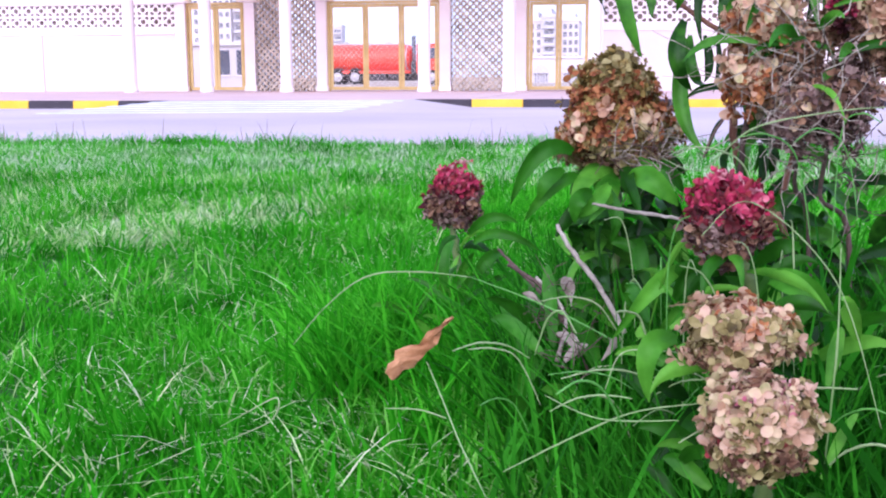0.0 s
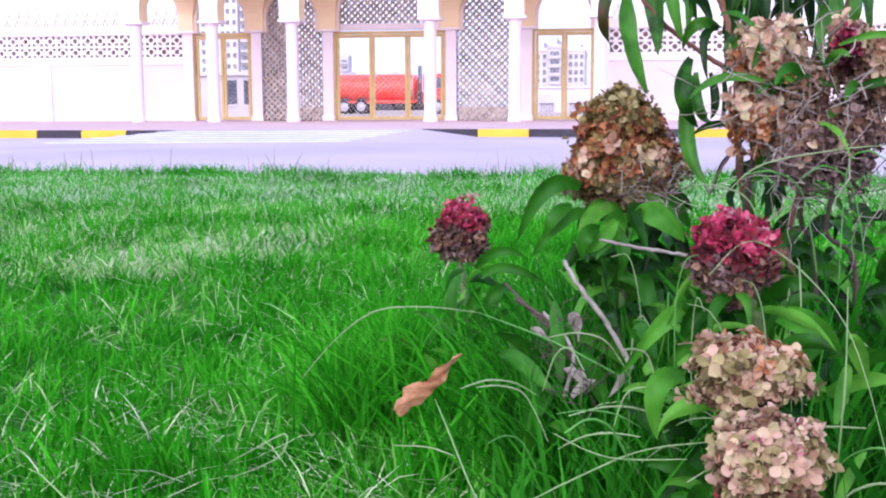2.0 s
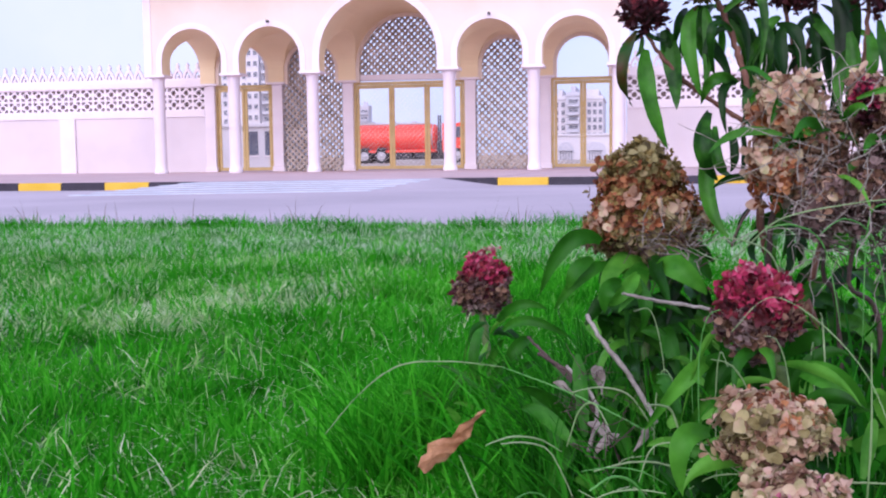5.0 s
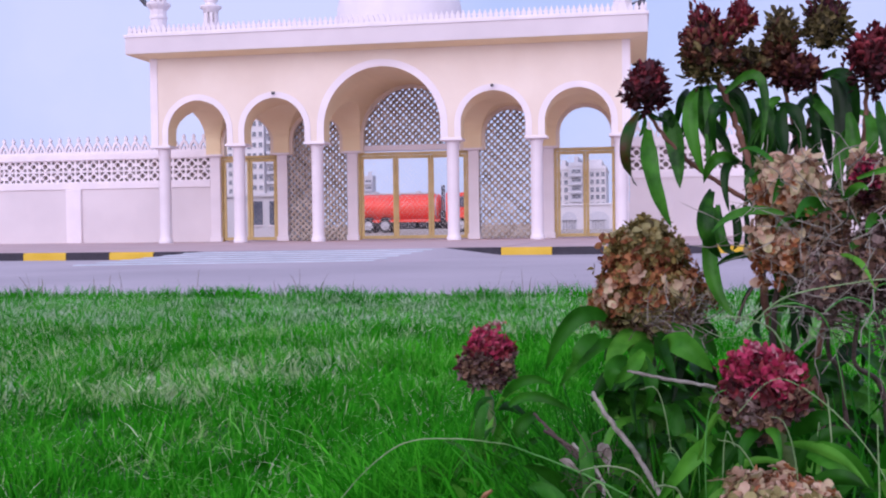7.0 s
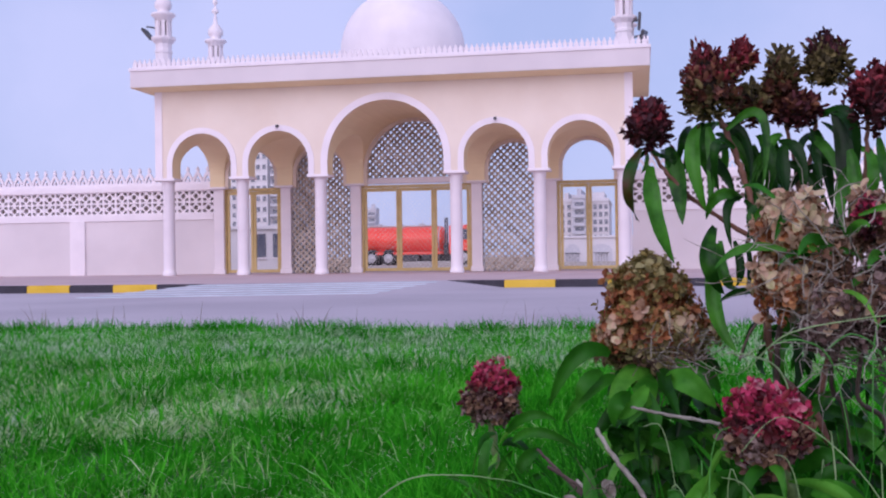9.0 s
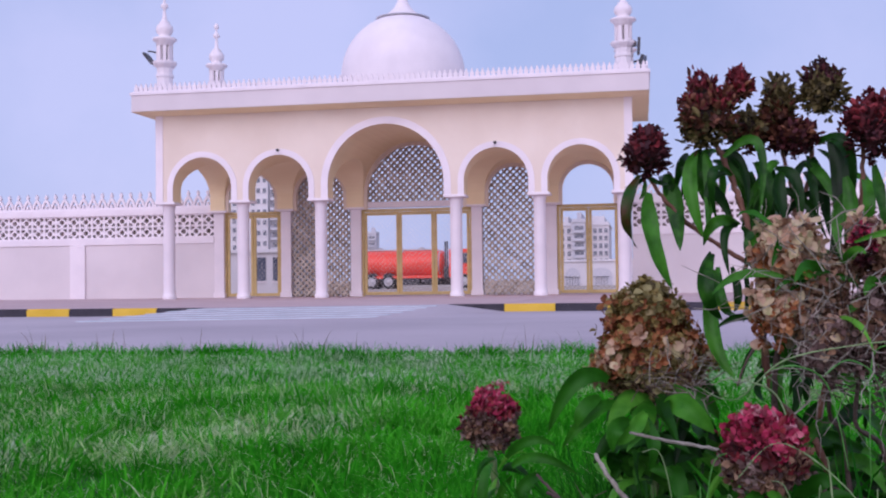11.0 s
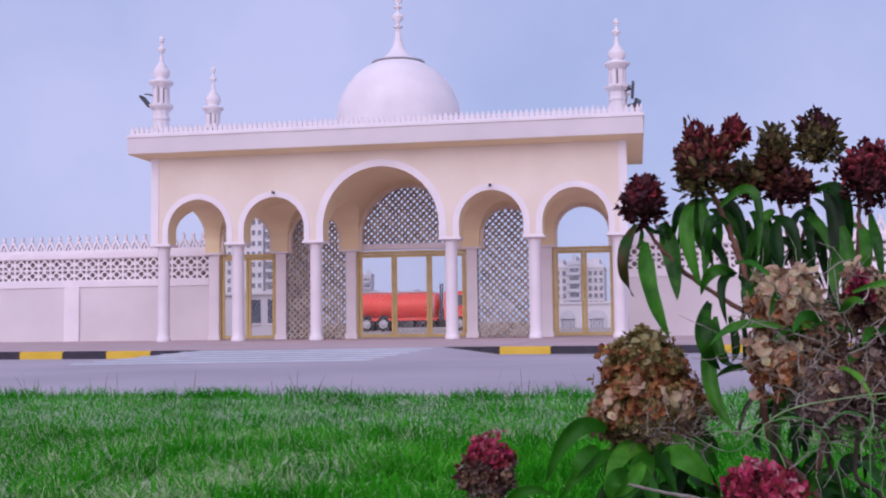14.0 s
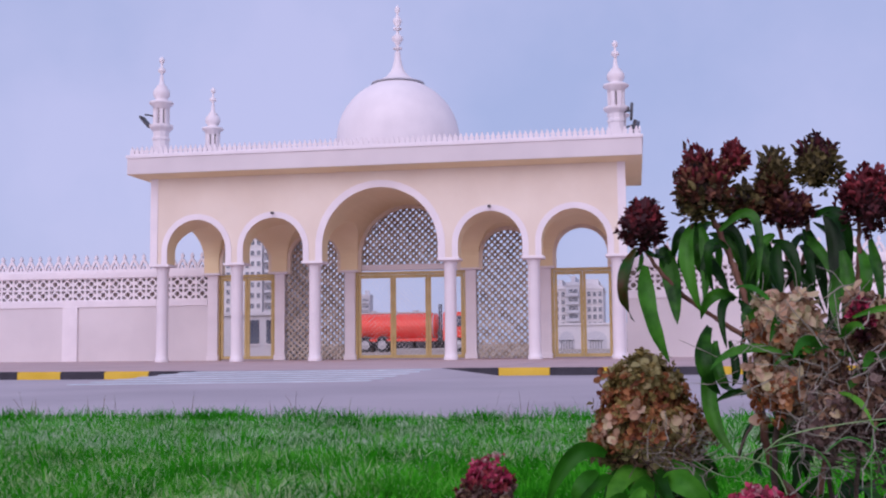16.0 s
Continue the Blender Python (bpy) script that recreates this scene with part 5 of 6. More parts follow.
flower_head(pale_plant, (7.083, -29.285, 0.165), 0.0265, 0.028, [(PALE, 0.4, 1.0), (PINK, 0.7, 0.84), (PALE_OLIVE, 0.5, 0.8), (DEEP, 0.3, 0.4), (PALE_OLIVE, 0.05, 0.4), (DRY, 0.0, 0.4)], 270, 0.0058, 15, -0.1)
stem(pale_plant, [(7.078, -29.239, 0.185), (7.087, -29.262, 0.157), (7.092, -29.248, 0.114)], 0.0045, STEM, "stem")
leaf(pale_plant, (7.096, -29.212, 0.208), (7.127, -29.227, 0.212), 0.016, 0.014, LEAF)
leaf(pale_plant, (7.076, -29.229, 0.182), (7.029, -29.248, 0.170), 0.018, 0.015, LEAF)
leaf(pale_plant, (7.084, -29.219, 0.176), (7.124, -29.202, 0.180), 0.014, 0.02, LEAF)
leaf(pale_plant, (7.079, -29.230, 0.173), (7.040, -29.204, 0.184), 0.016, 0.02, LEAF)
leaf(pale_plant, (7.087, -29.221, 0.157), (7.125, -29.237, 0.151), 0.014, 0.02, LEAF)
tall_plant = thing("flowering_plant", (7.130, -28.920, 0.000), "tall flowering plant with drooping leaves and dark red heads", "plant", "bedding plants")
flower_head(tall_plant, (7.059, -28.926, 0.505), 0.027, 0.032, [(DEEP, 0.6, 1.0), (DARK_RUST, 0.2, 0.85), (DARK_OLIVE, 0.0, 0.45)], 330, 0.0072, 21, 0.35, True)
flower_head(tall_plant, (7.010, -28.932, 0.472), 0.020, 0.020, [(MAROON, 0.0, 1.0), (DEEP, 0.55, 1.0)], 230, 0.0072, 22, 0.2, True)
flower_head(tall_plant, (7.124, -28.885, 0.517), 0.015, 0.027, [(DARK_OLIVE, 0.3, 1.0), (DARK_RUST, 0.0, 0.45)], 240, 0.0070, 23, 0.25, True)
flower_head(tall_plant, (7.161, -28.879, 0.528), 0.022, 0.023, [(DARK_OLIVE, 0.0, 0.8), (MAROON, 0.68, 1.0)], 260, 0.0070, 24, 0.2, True)
flower_head(tall_plant, (7.188, -28.942, 0.487), 0.024, 0.028, [(DEEP, 0.55, 1.0), (MAROON, 0.0, 0.65)], 320, 0.0070, 25, 0.2, True)
flower_head(tall_plant, (7.099, -28.877, 0.495), 0.021, 0.017, [(DARK_OLIVE, 0.4, 1.0), (DARK_RUST, 0.0, 0.5)], 200, 0.0070, 26, 0.0, True)
flower_head(tall_plant, (7.137, -28.880, 0.487), 0.022, 0.015, [(MAROON, 0.0, 1.0), (DARK_RUST, 0.3, 1.0)], 180, 0.0070, 27, 0.0, True)
flower_head(tall_plant, (7.087, -28.913, 0.529), 0.011, 0.014, [(DEEP, 0.3, 1.0), (DARK_RUST, 0.0, 0.4)], 120, 0.0070, 28, 0.3, True)
stem(tall_plant, [(7.067, -28.913, 0.483), (7.081, -28.910, 0.450), (7.092, -28.908, 0.415), (7.101, -28.906, 0.373), (7.112, -28.893, 0.272), (7.156, -28.875, 0.206), (7.167, -28.875, 0.065)], 0.0032, REDSTEM, "stem")
stem(tall_plant, [(7.010, -28.923, 0.456), (7.022, -28.921, 0.436), (7.050, -28.915, 0.407), (7.094, -28.907, 0.378)], 0.002, REDSTEM, "stem")
stem(tall_plant, [(7.153, -28.867, 0.501), (7.151, -28.867, 0.457), (7.134, -28.880, 0.407), (7.104, -28.895, 0.369)], 0.0026, REDSTEM, "stem")
stem(tall_plant, [(7.120, -28.873, 0.506), (7.132, -28.870, 0.457), (7.137, -28.879, 0.417)], 0.002, REDSTEM, "stem")
stem(tall_plant, [(7.183, -28.932, 0.477), (7.182, -28.922, 0.418), (7.169, -28.913, 0.349), (7.150, -28.886, 0.243)], 0.0026, REDSTEM, "stem")
bent_leaf(tall_plant, (7.004, -28.933, 0.454), (6.993, -28.964, 0.420), (7.001, -28.930, 0.392), 0.0114, RED_LEAF)
bent_leaf(tall_plant, (7.011, -28.928, 0.439), (7.013, -28.947, 0.399), (7.029, -28.937, 0.357), 0.0153, TALL_LEAF)
bent_leaf(tall_plant, (7.026, -28.913, 0.456), (7.033, -28.920, 0.426), (7.036, -28.934, 0.389), 0.0155, TALL_LEAF)
bent_leaf(tall_plant, (7.020, -28.888, 0.456), (7.028, -28.916, 0.443), (7.035, -28.888, 0.420), 0.0090, TALL_LEAF)
bent_leaf(tall_plant, (7.051, -28.918, 0.472), (7.045, -28.934, 0.442), (7.056, -28.930, 0.398), 0.0125, TALL_LEAF)
bent_leaf(tall_plant, (7.058, -28.923, 0.471), (7.062, -28.927, 0.442), (7.057, -28.947, 0.403), 0.0105, TALL_LEAF)
bent_leaf(tall_plant, (7.046, -28.898, 0.473), (7.037, -28.923, 0.459), (7.033, -28.901, 0.435), 0.0089, TALL_LEAF)
bent_leaf(tall_plant, (7.073, -28.928, 0.467), (7.100, -28.941, 0.475), (7.099, -28.943, 0.414), 0.0081, TALL_LEAF)
bent_leaf(tall_plant, (7.070, -28.888, 0.474), (7.090, -28.889, 0.466), (7.093, -28.915, 0.423), 0.0090, TALL_LEAF)
bent_leaf(tall_plant, (7.079, -28.933, 0.451), (7.062, -28.955, 0.451), (7.066, -28.939, 0.412), 0.0076, TALL_LEAF)
bent_leaf(tall_plant, (7.078, -28.918, 0.455), (7.061, -28.928, 0.442), (7.061, -28.936, 0.404), 0.0072, TALL_LEAF)
bent_leaf(tall_plant, (7.067, -28.888, 0.478), (7.054, -28.919, 0.452), (7.069, -28.885, 0.420), 0.0099, TALL_LEAF)
bent_leaf(tall_plant, (7.102, -28.888, 0.466), (7.110, -28.907, 0.442), (7.107, -28.897, 0.413), 0.0119, TALL_LEAF)
bent_leaf(tall_plant, (7.099, -28.878, 0.459), (7.102, -28.885, 0.429), (7.094, -28.899, 0.402), 0.0090, TALL_LEAF)
bent_leaf(tall_plant, (7.091, -28.858, 0.466), (7.095, -28.886, 0.439), (7.093, -28.858, 0.410), 0.0092, TALL_LEAF)
bent_leaf(tall_plant, (7.119, -28.888, 0.460), (7.134, -28.904, 0.446), (7.136, -28.900, 0.407), 0.0109, TALL_LEAF)
bent_leaf(tall_plant, (7.120, -28.923, 0.454), (7.117, -28.927, 0.431), (7.122, -28.947, 0.397), 0.0125, TALL_LEAF)
bent_leaf(tall_plant, (7.114, -28.868, 0.455), (7.116, -28.893, 0.428), (7.114, -28.871, 0.395), 0.0102, TALL_LEAF)
bent_leaf(tall_plant, (7.146, -28.883, 0.471), (7.149, -28.896, 0.442), (7.146, -28.898, 0.407), 0.0075, TALL_LEAF)
bent_leaf(tall_plant, (7.152, -28.878, 0.470), (7.160, -28.879, 0.438), (7.160, -28.905, 0.400), 0.0101, TALL_LEAF)
bent_leaf(tall_plant, (7.155, -28.888, 0.481), (7.174, -28.910, 0.473), (7.179, -28.894, 0.420), 0.0129, TALL_LEAF)
bent_leaf(tall_plant, (7.162, -28.903, 0.482), (7.169, -28.913, 0.435), (7.157, -28.921, 0.384), 0.0147, TALL_LEAF)
bent_leaf(tall_plant, (7.150, -28.868, 0.468), (7.134, -28.899, 0.452), (7.135, -28.865, 0.427), 0.0066, TALL_LEAF)
bent_leaf(tall_plant, (7.157, -28.868, 0.478), (7.166, -28.887, 0.465), (7.168, -28.877, 0.454), 0.0061, TALL_LEAF)
bent_leaf(tall_plant, (7.170, -28.928, 0.448), (7.172, -28.935, 0.420), (7.164, -28.949, 0.392), 0.0114, TALL_LEAF)
bent_leaf(tall_plant, (7.185, -28.918, 0.451), (7.184, -28.946, 0.423), (7.183, -28.918, 0.400), 0.0096, TALL_LEAF)
bent_leaf(tall_plant, (7.194, -28.918, 0.458), (7.195, -28.934, 0.429), (7.199, -28.930, 0.401), 0.0096, TALL_LEAF)
bent_leaf(tall_plant, (7.178, -28.918, 0.439), (7.164, -28.922, 0.416), (7.163, -28.942, 0.380), 0.0106, TALL_LEAF)
bent_leaf(tall_plant, (7.084, -28.933, 0.410), (7.064, -28.958, 0.411), (7.055, -28.936, 0.393), 0.0095, TALL_LEAF)
bent_leaf(tall_plant, (7.082, -28.938, 0.409), (7.071, -28.951, 0.400), (7.074, -28.953, 0.368), 0.0075, TALL_LEAF)
bent_leaf(tall_plant, (7.086, -28.928, 0.408), (7.092, -28.929, 0.394), (7.083, -28.955, 0.364), 0.0072, TALL_LEAF)
bent_leaf(tall_plant, (7.062, -28.928, 0.387), (7.055, -28.950, 0.357), (7.069, -28.934, 0.331), 0.0133, TALL_LEAF)
bent_leaf(tall_plant, (7.065, -28.923, 0.373), (7.061, -28.933, 0.320), (7.078, -28.941, 0.284), 0.0129, TALL_LEAF)
bent_leaf(tall_plant, (7.066, -28.938, 0.375), (7.067, -28.969, 0.346), (7.080, -28.935, 0.336), 0.0085, TALL_LEAF)
bent_leaf(tall_plant, (7.078, -28.928, 0.375), (7.081, -28.947, 0.352), (7.078, -28.937, 0.338), 0.0072, TALL_LEAF)
bent_leaf(tall_plant, (7.088, -28.918, 0.375), (7.090, -28.925, 0.352), (7.085, -28.939, 0.329), 0.0053, TALL_LEAF)
bent_leaf(tall_plant, (7.100, -28.933, 0.332), (7.078, -28.961, 0.334), (7.065, -28.933, 0.325), 0.0057, TALL_LEAF)
bent_leaf(tall_plant, (7.111, -28.943, 0.328), (7.118, -28.959, 0.312), (7.109, -28.955, 0.287), 0.0216, TALL_LEAF)
bent_leaf(tall_plant, (7.098, -28.898, 0.356), (7.106, -28.902, 0.339), (7.098, -28.922, 0.321), 0.0108, TALL_LEAF)
bent_leaf(tall_plant, (7.121, -28.888, 0.286), (7.113, -28.913, 0.272), (7.121, -28.891, 0.250), 0.0099, TALL_LEAF)
bent_leaf(tall_plant, (7.132, -28.868, 0.286), (7.134, -28.881, 0.264), (7.127, -28.883, 0.245), 0.0081, TALL_LEAF)
bent_leaf(tall_plant, (7.107, -28.878, 0.285), (7.101, -28.879, 0.270), (7.104, -28.905, 0.261), 0.0070, TALL_LEAF)
bent_leaf(tall_plant, (7.097, -28.918, 0.309), (7.087, -28.940, 0.299), (7.083, -28.924, 0.277), 0.0034, TALL_LEAF)
bent_leaf(tall_plant, (7.104, -28.938, 0.403), (7.090, -28.948, 0.394), (7.096, -28.956, 0.364), 0.0080, TALL_LEAF)
bent_leaf(tall_plant, (7.116, -28.908, 0.423), (7.119, -28.939, 0.409), (7.128, -28.905, 0.407), 0.0107, TALL_LEAF)
bent_leaf(tall_plant, (7.171, -28.938, 0.367), (7.159, -28.957, 0.364), (7.157, -28.947, 0.371), 0.0075, TALL_LEAF)
bent_leaf(tall_plant, (7.009, -28.918, 0.456), (7.002, -28.925, 0.447), (6.991, -28.939, 0.443), 0.0039, TALL_LEAF)
bent_leaf(tall_plant, (7.010, -28.918, 0.455), (7.018, -28.946, 0.446), (7.028, -28.918, 0.447), 0.0039, TALL_LEAF)
bent_leaf(tall_plant, (7.008, -28.918, 0.452), (7.007, -28.934, 0.440), (7.003, -28.930, 0.433), 0.0039, TALL_LEAF)
bent_leaf(cone_plant, (6.974, -28.918, 0.280), (6.947, -28.936, 0.280), (6.923, -28.930, 0.236), 0.0145, BRIGHT_LEAF)
bent_leaf(cone_plant, (6.967, -28.918, 0.266), (6.954, -28.936, 0.257), (6.947, -28.930, 0.241), 0.0125, BRIGHT_LEAF)
bent_leaf(cone_plant, (7.023, -28.938, 0.262), (7.039, -28.956, 0.260), (7.060, -28.950, 0.240), 0.0189, BRIGHT_LEAF)
bent_leaf(cone_plant, (7.005, -28.948, 0.256), (6.994, -28.966, 0.244), (6.982, -28.960, 0.231), 0.0121, BRIGHT_LEAF)
bent_leaf(cone_plant, (7.034, -28.888, 0.263), (7.052, -28.906, 0.264), (7.067, -28.900, 0.245), 0.0149, BRIGHT_LEAF)
bent_leaf(cone_plant, (6.992, -28.968, 0.251), (6.981, -28.986, 0.247), (6.979, -28.980, 0.228), 0.0128, BRIGHT_LEAF)
bent_leaf(cone_plant, (7.001, -28.938, 0.253), (7.010, -28.956, 0.232), (7.006, -28.950, 0.208), 0.0123, BRIGHT_LEAF)
bent_leaf(cone_plant, (6.981, -28.908, 0.259), (6.958, -28.926, 0.251), (6.934, -28.920, 0.221), 0.0117, BRIGHT_LEAF)
bent_leaf(red_plant, (7.053, -29.118, 0.217), (7.035, -29.136, 0.209), (7.009, -29.130, 0.172), 0.0113, BRIGHT_LEAF)
bent_leaf(red_plant, (7.099, -29.188, 0.225), (7.115, -29.206, 0.224), (7.134, -29.200, 0.206), 0.0150, BRIGHT_LEAF)
bent_leaf(red_plant, (7.098, -29.138, 0.225), (7.109, -29.156, 0.239), (7.123, -29.150, 0.238), 0.0110, BRIGHT_LEAF)
bent_leaf(pale_plant, (7.047, -29.188, 0.187), (7.030, -29.206, 0.184), (7.031, -29.200, 0.151), 0.0137, BRIGHT_LEAF)
bent_leaf(red_plant, (7.072, -29.108, 0.223), (7.056, -29.126, 0.215), (7.046, -29.120, 0.190), 0.0107, BRIGHT_LEAF)
bent_leaf(red_plant, (7.087, -29.108, 0.223), (7.099, -29.126, 0.216), (7.107, -29.120, 0.196), 0.0107, BRIGHT_LEAF)
bent_leaf(small_plant, (6.844, -28.708, 0.172), (6.837, -28.726, 0.150), (6.835, -28.720, 0.101), 0.0130, BRIGHT_LEAF)
bent_leaf(small_plant, (6.898, -28.738, 0.166), (6.882, -28.756, 0.157), (6.873, -28.750, 0.132), 0.0127, BRIGHT_LEAF)
bent_leaf(small_plant, (6.859, -28.708, 0.178), (6.885, -28.726, 0.199), (6.913, -28.720, 0.193), 0.0106, BRIGHT_LEAF)
bent_leaf(small_plant, (6.870, -28.748, 0.175), (6.900, -28.766, 0.188), (6.939, -28.760, 0.170), 0.0103, BRIGHT_LEAF)
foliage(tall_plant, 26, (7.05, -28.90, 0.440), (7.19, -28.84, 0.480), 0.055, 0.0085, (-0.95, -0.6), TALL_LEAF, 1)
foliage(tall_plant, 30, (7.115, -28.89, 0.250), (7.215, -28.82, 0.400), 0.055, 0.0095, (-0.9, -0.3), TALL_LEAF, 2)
# filler leaves in the dark green, standing in for shade under the heads
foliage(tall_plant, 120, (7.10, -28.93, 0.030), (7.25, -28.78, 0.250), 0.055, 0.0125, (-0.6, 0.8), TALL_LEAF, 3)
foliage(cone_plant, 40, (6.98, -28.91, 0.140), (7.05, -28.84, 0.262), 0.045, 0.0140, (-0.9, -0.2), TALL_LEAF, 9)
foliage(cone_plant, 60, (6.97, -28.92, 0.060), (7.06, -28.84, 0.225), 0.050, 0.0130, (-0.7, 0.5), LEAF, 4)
foliage(cone_plant, 50, (6.93, -29.02, 0.020), (7.09, -28.84, 0.130), 0.058, 0.0120, (0.2, 0.9), BRIGHT_LEAF, 5)
foliage(red_plant, 60, (7.03, -29.16, 0.090), (7.16, -29.02, 0.190), 0.045, 0.0100, (0.0, 0.85), LEAF, 6)
foliage(small_plant, 50, (6.80, -28.78, 0.030), (6.95, -28.62, 0.120), 0.050, 0.0075, (0.1, 0.85), BRIGHT_LEAF, 7)
foliage(pale_plant, 20, (7.04, -29.24, 0.090), (7.14, -29.16, 0.160), 0.040, 0.0090, (0.1, 0.8), LEAF, 8)
dry_plant = thing("flowering_plant", (7.140, -28.970, 0.000), "withered plant with brown dried heads and tangled twigs", "plant", "bedding plants")
flower_head(dry_plant, (7.114, -28.995, 0.382), 0.025, 0.025, [(PALE, 0.35, 1.0), (RUST, 0.0, 0.45)], 300, 0.0085, 31, 0.2, loose=True)
flower_head(dry_plant, (7.108, -28.996, 0.342), 0.019, 0.024, [(RUST, 0.0, 0.6), (PALE, 0.3, 1.0)], 200, 0.0080, 32, 0.0, loose=True)
flower_head(dry_plant, (7.137, -28.980, 0.355), 0.022, 0.026, [(DRY, 0.0, 1.0), (PALE, 0.6, 1.0)], 220, 0.0080, 33, 0.0, loose=True)
flower_head(dry_plant, (7.145, -28.989, 0.316), 0.028, 0.028, [(GREYDRY, 0.0, 1.0), (PALE, 0.6, 0.9)], 330, 0.0080, 34, 0.0, loose=True)
flower_head(dry_plant, (7.174, -28.994, 0.327), 0.021, 0.032, [(GREYDRY, 0.0, 1.0), (DRY, 0.4, 0.8)], 330, 0.0080, 35, 0.0, loose=True)
flower_head(dry_plant, (7.179, -28.973, 0.384), 0.015, 0.024, [(DRY, 0.0, 1.0), (PALE, 0.5, 1.0)], 180, 0.0080, 36, 0.2, loose=True)
flower_head(dry_plant, (7.170, -28.995, 0.390), 0.007, 0.015, [(MAROON, 0.0, 1.0), (CRIMSON, 0.5, 1.0)], 90, 0.0060, 37, 0.4)
stem(dry_plant, [(7.114, -28.995, 0.364), (7.108, -28.985, 0.316), (7.108, -28.965, 0.252), (7.147, -28.941, 0.187), (7.165, -28.919, 0.048)], 0.0028, TWIG, "stem")
stem(dry_plant, [(7.149, -28.978, 0.315), (7.146, -28.968, 0.262), (7.162, -28.943, 0.225), (7.175, -28.934, 0.073)], 0.0022, TWIG, "stem")
stem(dry_plant, [(7.175, -28.983, 0.333), (7.167, -28.964, 0.253), (7.194, -28.940, 0.216), (7.199, -28.934, 0.055)], 0.0022, TWIG, "stem")
twig_tangle(dry_plant, (7.150, -29.003, 0.322), 0.055, 0.060, 90, 51)
twig_tangle(dry_plant, (7.155, -29.008, 0.318), 0.055, 0.060, 26, 45)
twig_tangle(dry_plant, (7.121, -29.004, 0.355), 0.045, 0.055, 80, 42)
twig_tangle(dry_plant, (7.174, -28.993, 0.291), 0.045, 0.055, 80, 43)
flower_head(dry_plant, (7.203, -28.980, 0.372), 0.020, 0.026, [(PALE, 0.2, 1.0), (DRY, 0.0, 0.6)], 200, 0.0080, 38, 0.1, loose=True)
foliage(dry_plant, 16, (7.10, -29.02, 0.330), (7.19, -28.99, 0.410), 0.042, 0.0075, (-0.8, 0.4), LEAF, 10)
twig_tangle(cone_plant, (7.040, -28.925, 0.285), 0.032, 0.030, 34, 48)
twig_tangle(cone_plant, (7.035, -28.920, 0.275), 0.036, 0.030, 50, 47)
dead = thing("dead_twig", (6.99, -28.95, 0), "grey dead twigs leaning among the leaves", "twig")
stem(dead, [(6.965, -28.983, 0.227), (6.976, -28.994, 0.211), (6.999, -29.005, 0.182), (7.019, -29.018, 0.150)], 0.0022, TWIG_PALE, "twig")
stem(dead, [(6.993, -28.996, 0.246), (7.019, -29.013, 0.243), (7.056, -29.048, 0.242)], 0.0014, TWIG_PALE, "twig")
stem(dead, [(6.922, -28.934, 0.186), (6.952, -28.953, 0.171), (6.977, -28.975, 0.134), (6.991, -28.978, 0.107)], 0.0022, TWIG, "twig")
stem(dead, [(6.947, -28.952, 0.180), (6.972, -28.973, 0.152), (6.967, -29.000, 0.121)], 0.0018, TWIG_PALE, "twig")
stem(dead, [(6.905, -28.855, 0.187), (6.932, -28.875, 0.165), (6.969, -28.904, 0.137)], 0.0018, TWIG, "twig")
stem(dead, [(7.046, -28.942, 0.278), (7.071, -29.020, 0.275), (7.102, -29.052, 0.306), (7.149, -29.063, 0.318), (7.187, -29.067, 0.322)], 0.0012, STALK, "twig")
stem(dead, [(7.078, -28.957, 0.279), (7.085, -28.953, 0.297), (7.101, -28.947, 0.319), (7.121, -28.942, 0.336)], 0.0012, TWIG, "twig")
twig_tangle(dead, (6.965, -28.974, 0.152), 0.028, 0.030, 34, 46)
twig_tangle(dead, (6.979, -29.055, 0.145), 0.026, 0.022, 20, 52)
stalks = thing("grass_stalk", (6.89, -29.1, 0), "long pale grass stalks arching over the lawn", "grass stalk")
stem(stalks, [(6.736, -28.944, 0.113), (6.767, -28.944, 0.149), (6.805, -28.954, 0.177), (6.851, -28.966, 0.184), (6.897, -28.980, 0.183)], 0.0013, STALK, "stalk")
stem(stalks, [(6.897, -28.980, 0.183), (6.955, -28.994, 0.165), (7.008, -29.010, 0.143), (7.059, -29.027, 0.114)], 0.0018, GREENSTALK, "stalk")
stem(stalks, [(6.941, -29.271, 0.115), (6.922, -29.230, 0.129), (6.905, -29.199, 0.150), (6.893, -29.178, 0.165)], 0.0012, STALK, "stalk")
stem(stalks, [(6.873, -29.215, 0.145), (6.895, -29.221, 0.147), (6.913, -29.229, 0.145)], 0.0011, STALK, "stalk")
stem(stalks, [(6.744, -29.149, 0.106), (6.766, -29.153, 0.119), (6.788, -29.158, 0.131), (6.784, -29.161, 0.116), (6.758, -29.177, 0.106)], 0.0011, STALK, "stalk")
stem(stalks, [(7.005, -29.193, 0.156), (7.014, -29.188, 0.177), (7.035, -29.185, 0.179), (7.062, -29.181, 0.176)], 0.001, STALK, "stalk")
stem(stalks, [(6.950, -29.267, 0.128), (6.984, -29.259, 0.145), (7.020, -29.251, 0.160), (7.057, -29.245, 0.165)], 0.0012, STALK, "stalk")
stem(stalks, [(6.971, -29.238, 0.164), (7.002, -29.255, 0.157), (7.044, -29.268, 0.162)], 0.001, STALK, "stalk")
stem(stalks, [(7.051, -29.281, 0.263), (7.076, -29.275, 0.280), (7.119, -29.275, 0.240), (7.143, -29.283, 0.167)], 0.0008, STALK, "stalk")
stem(stalks, [(7.121, -29.272, 0.257), (7.122, -29.270, 0.204), (7.121, -29.260, 0.139)], 0.0012, STALK, "stalk")
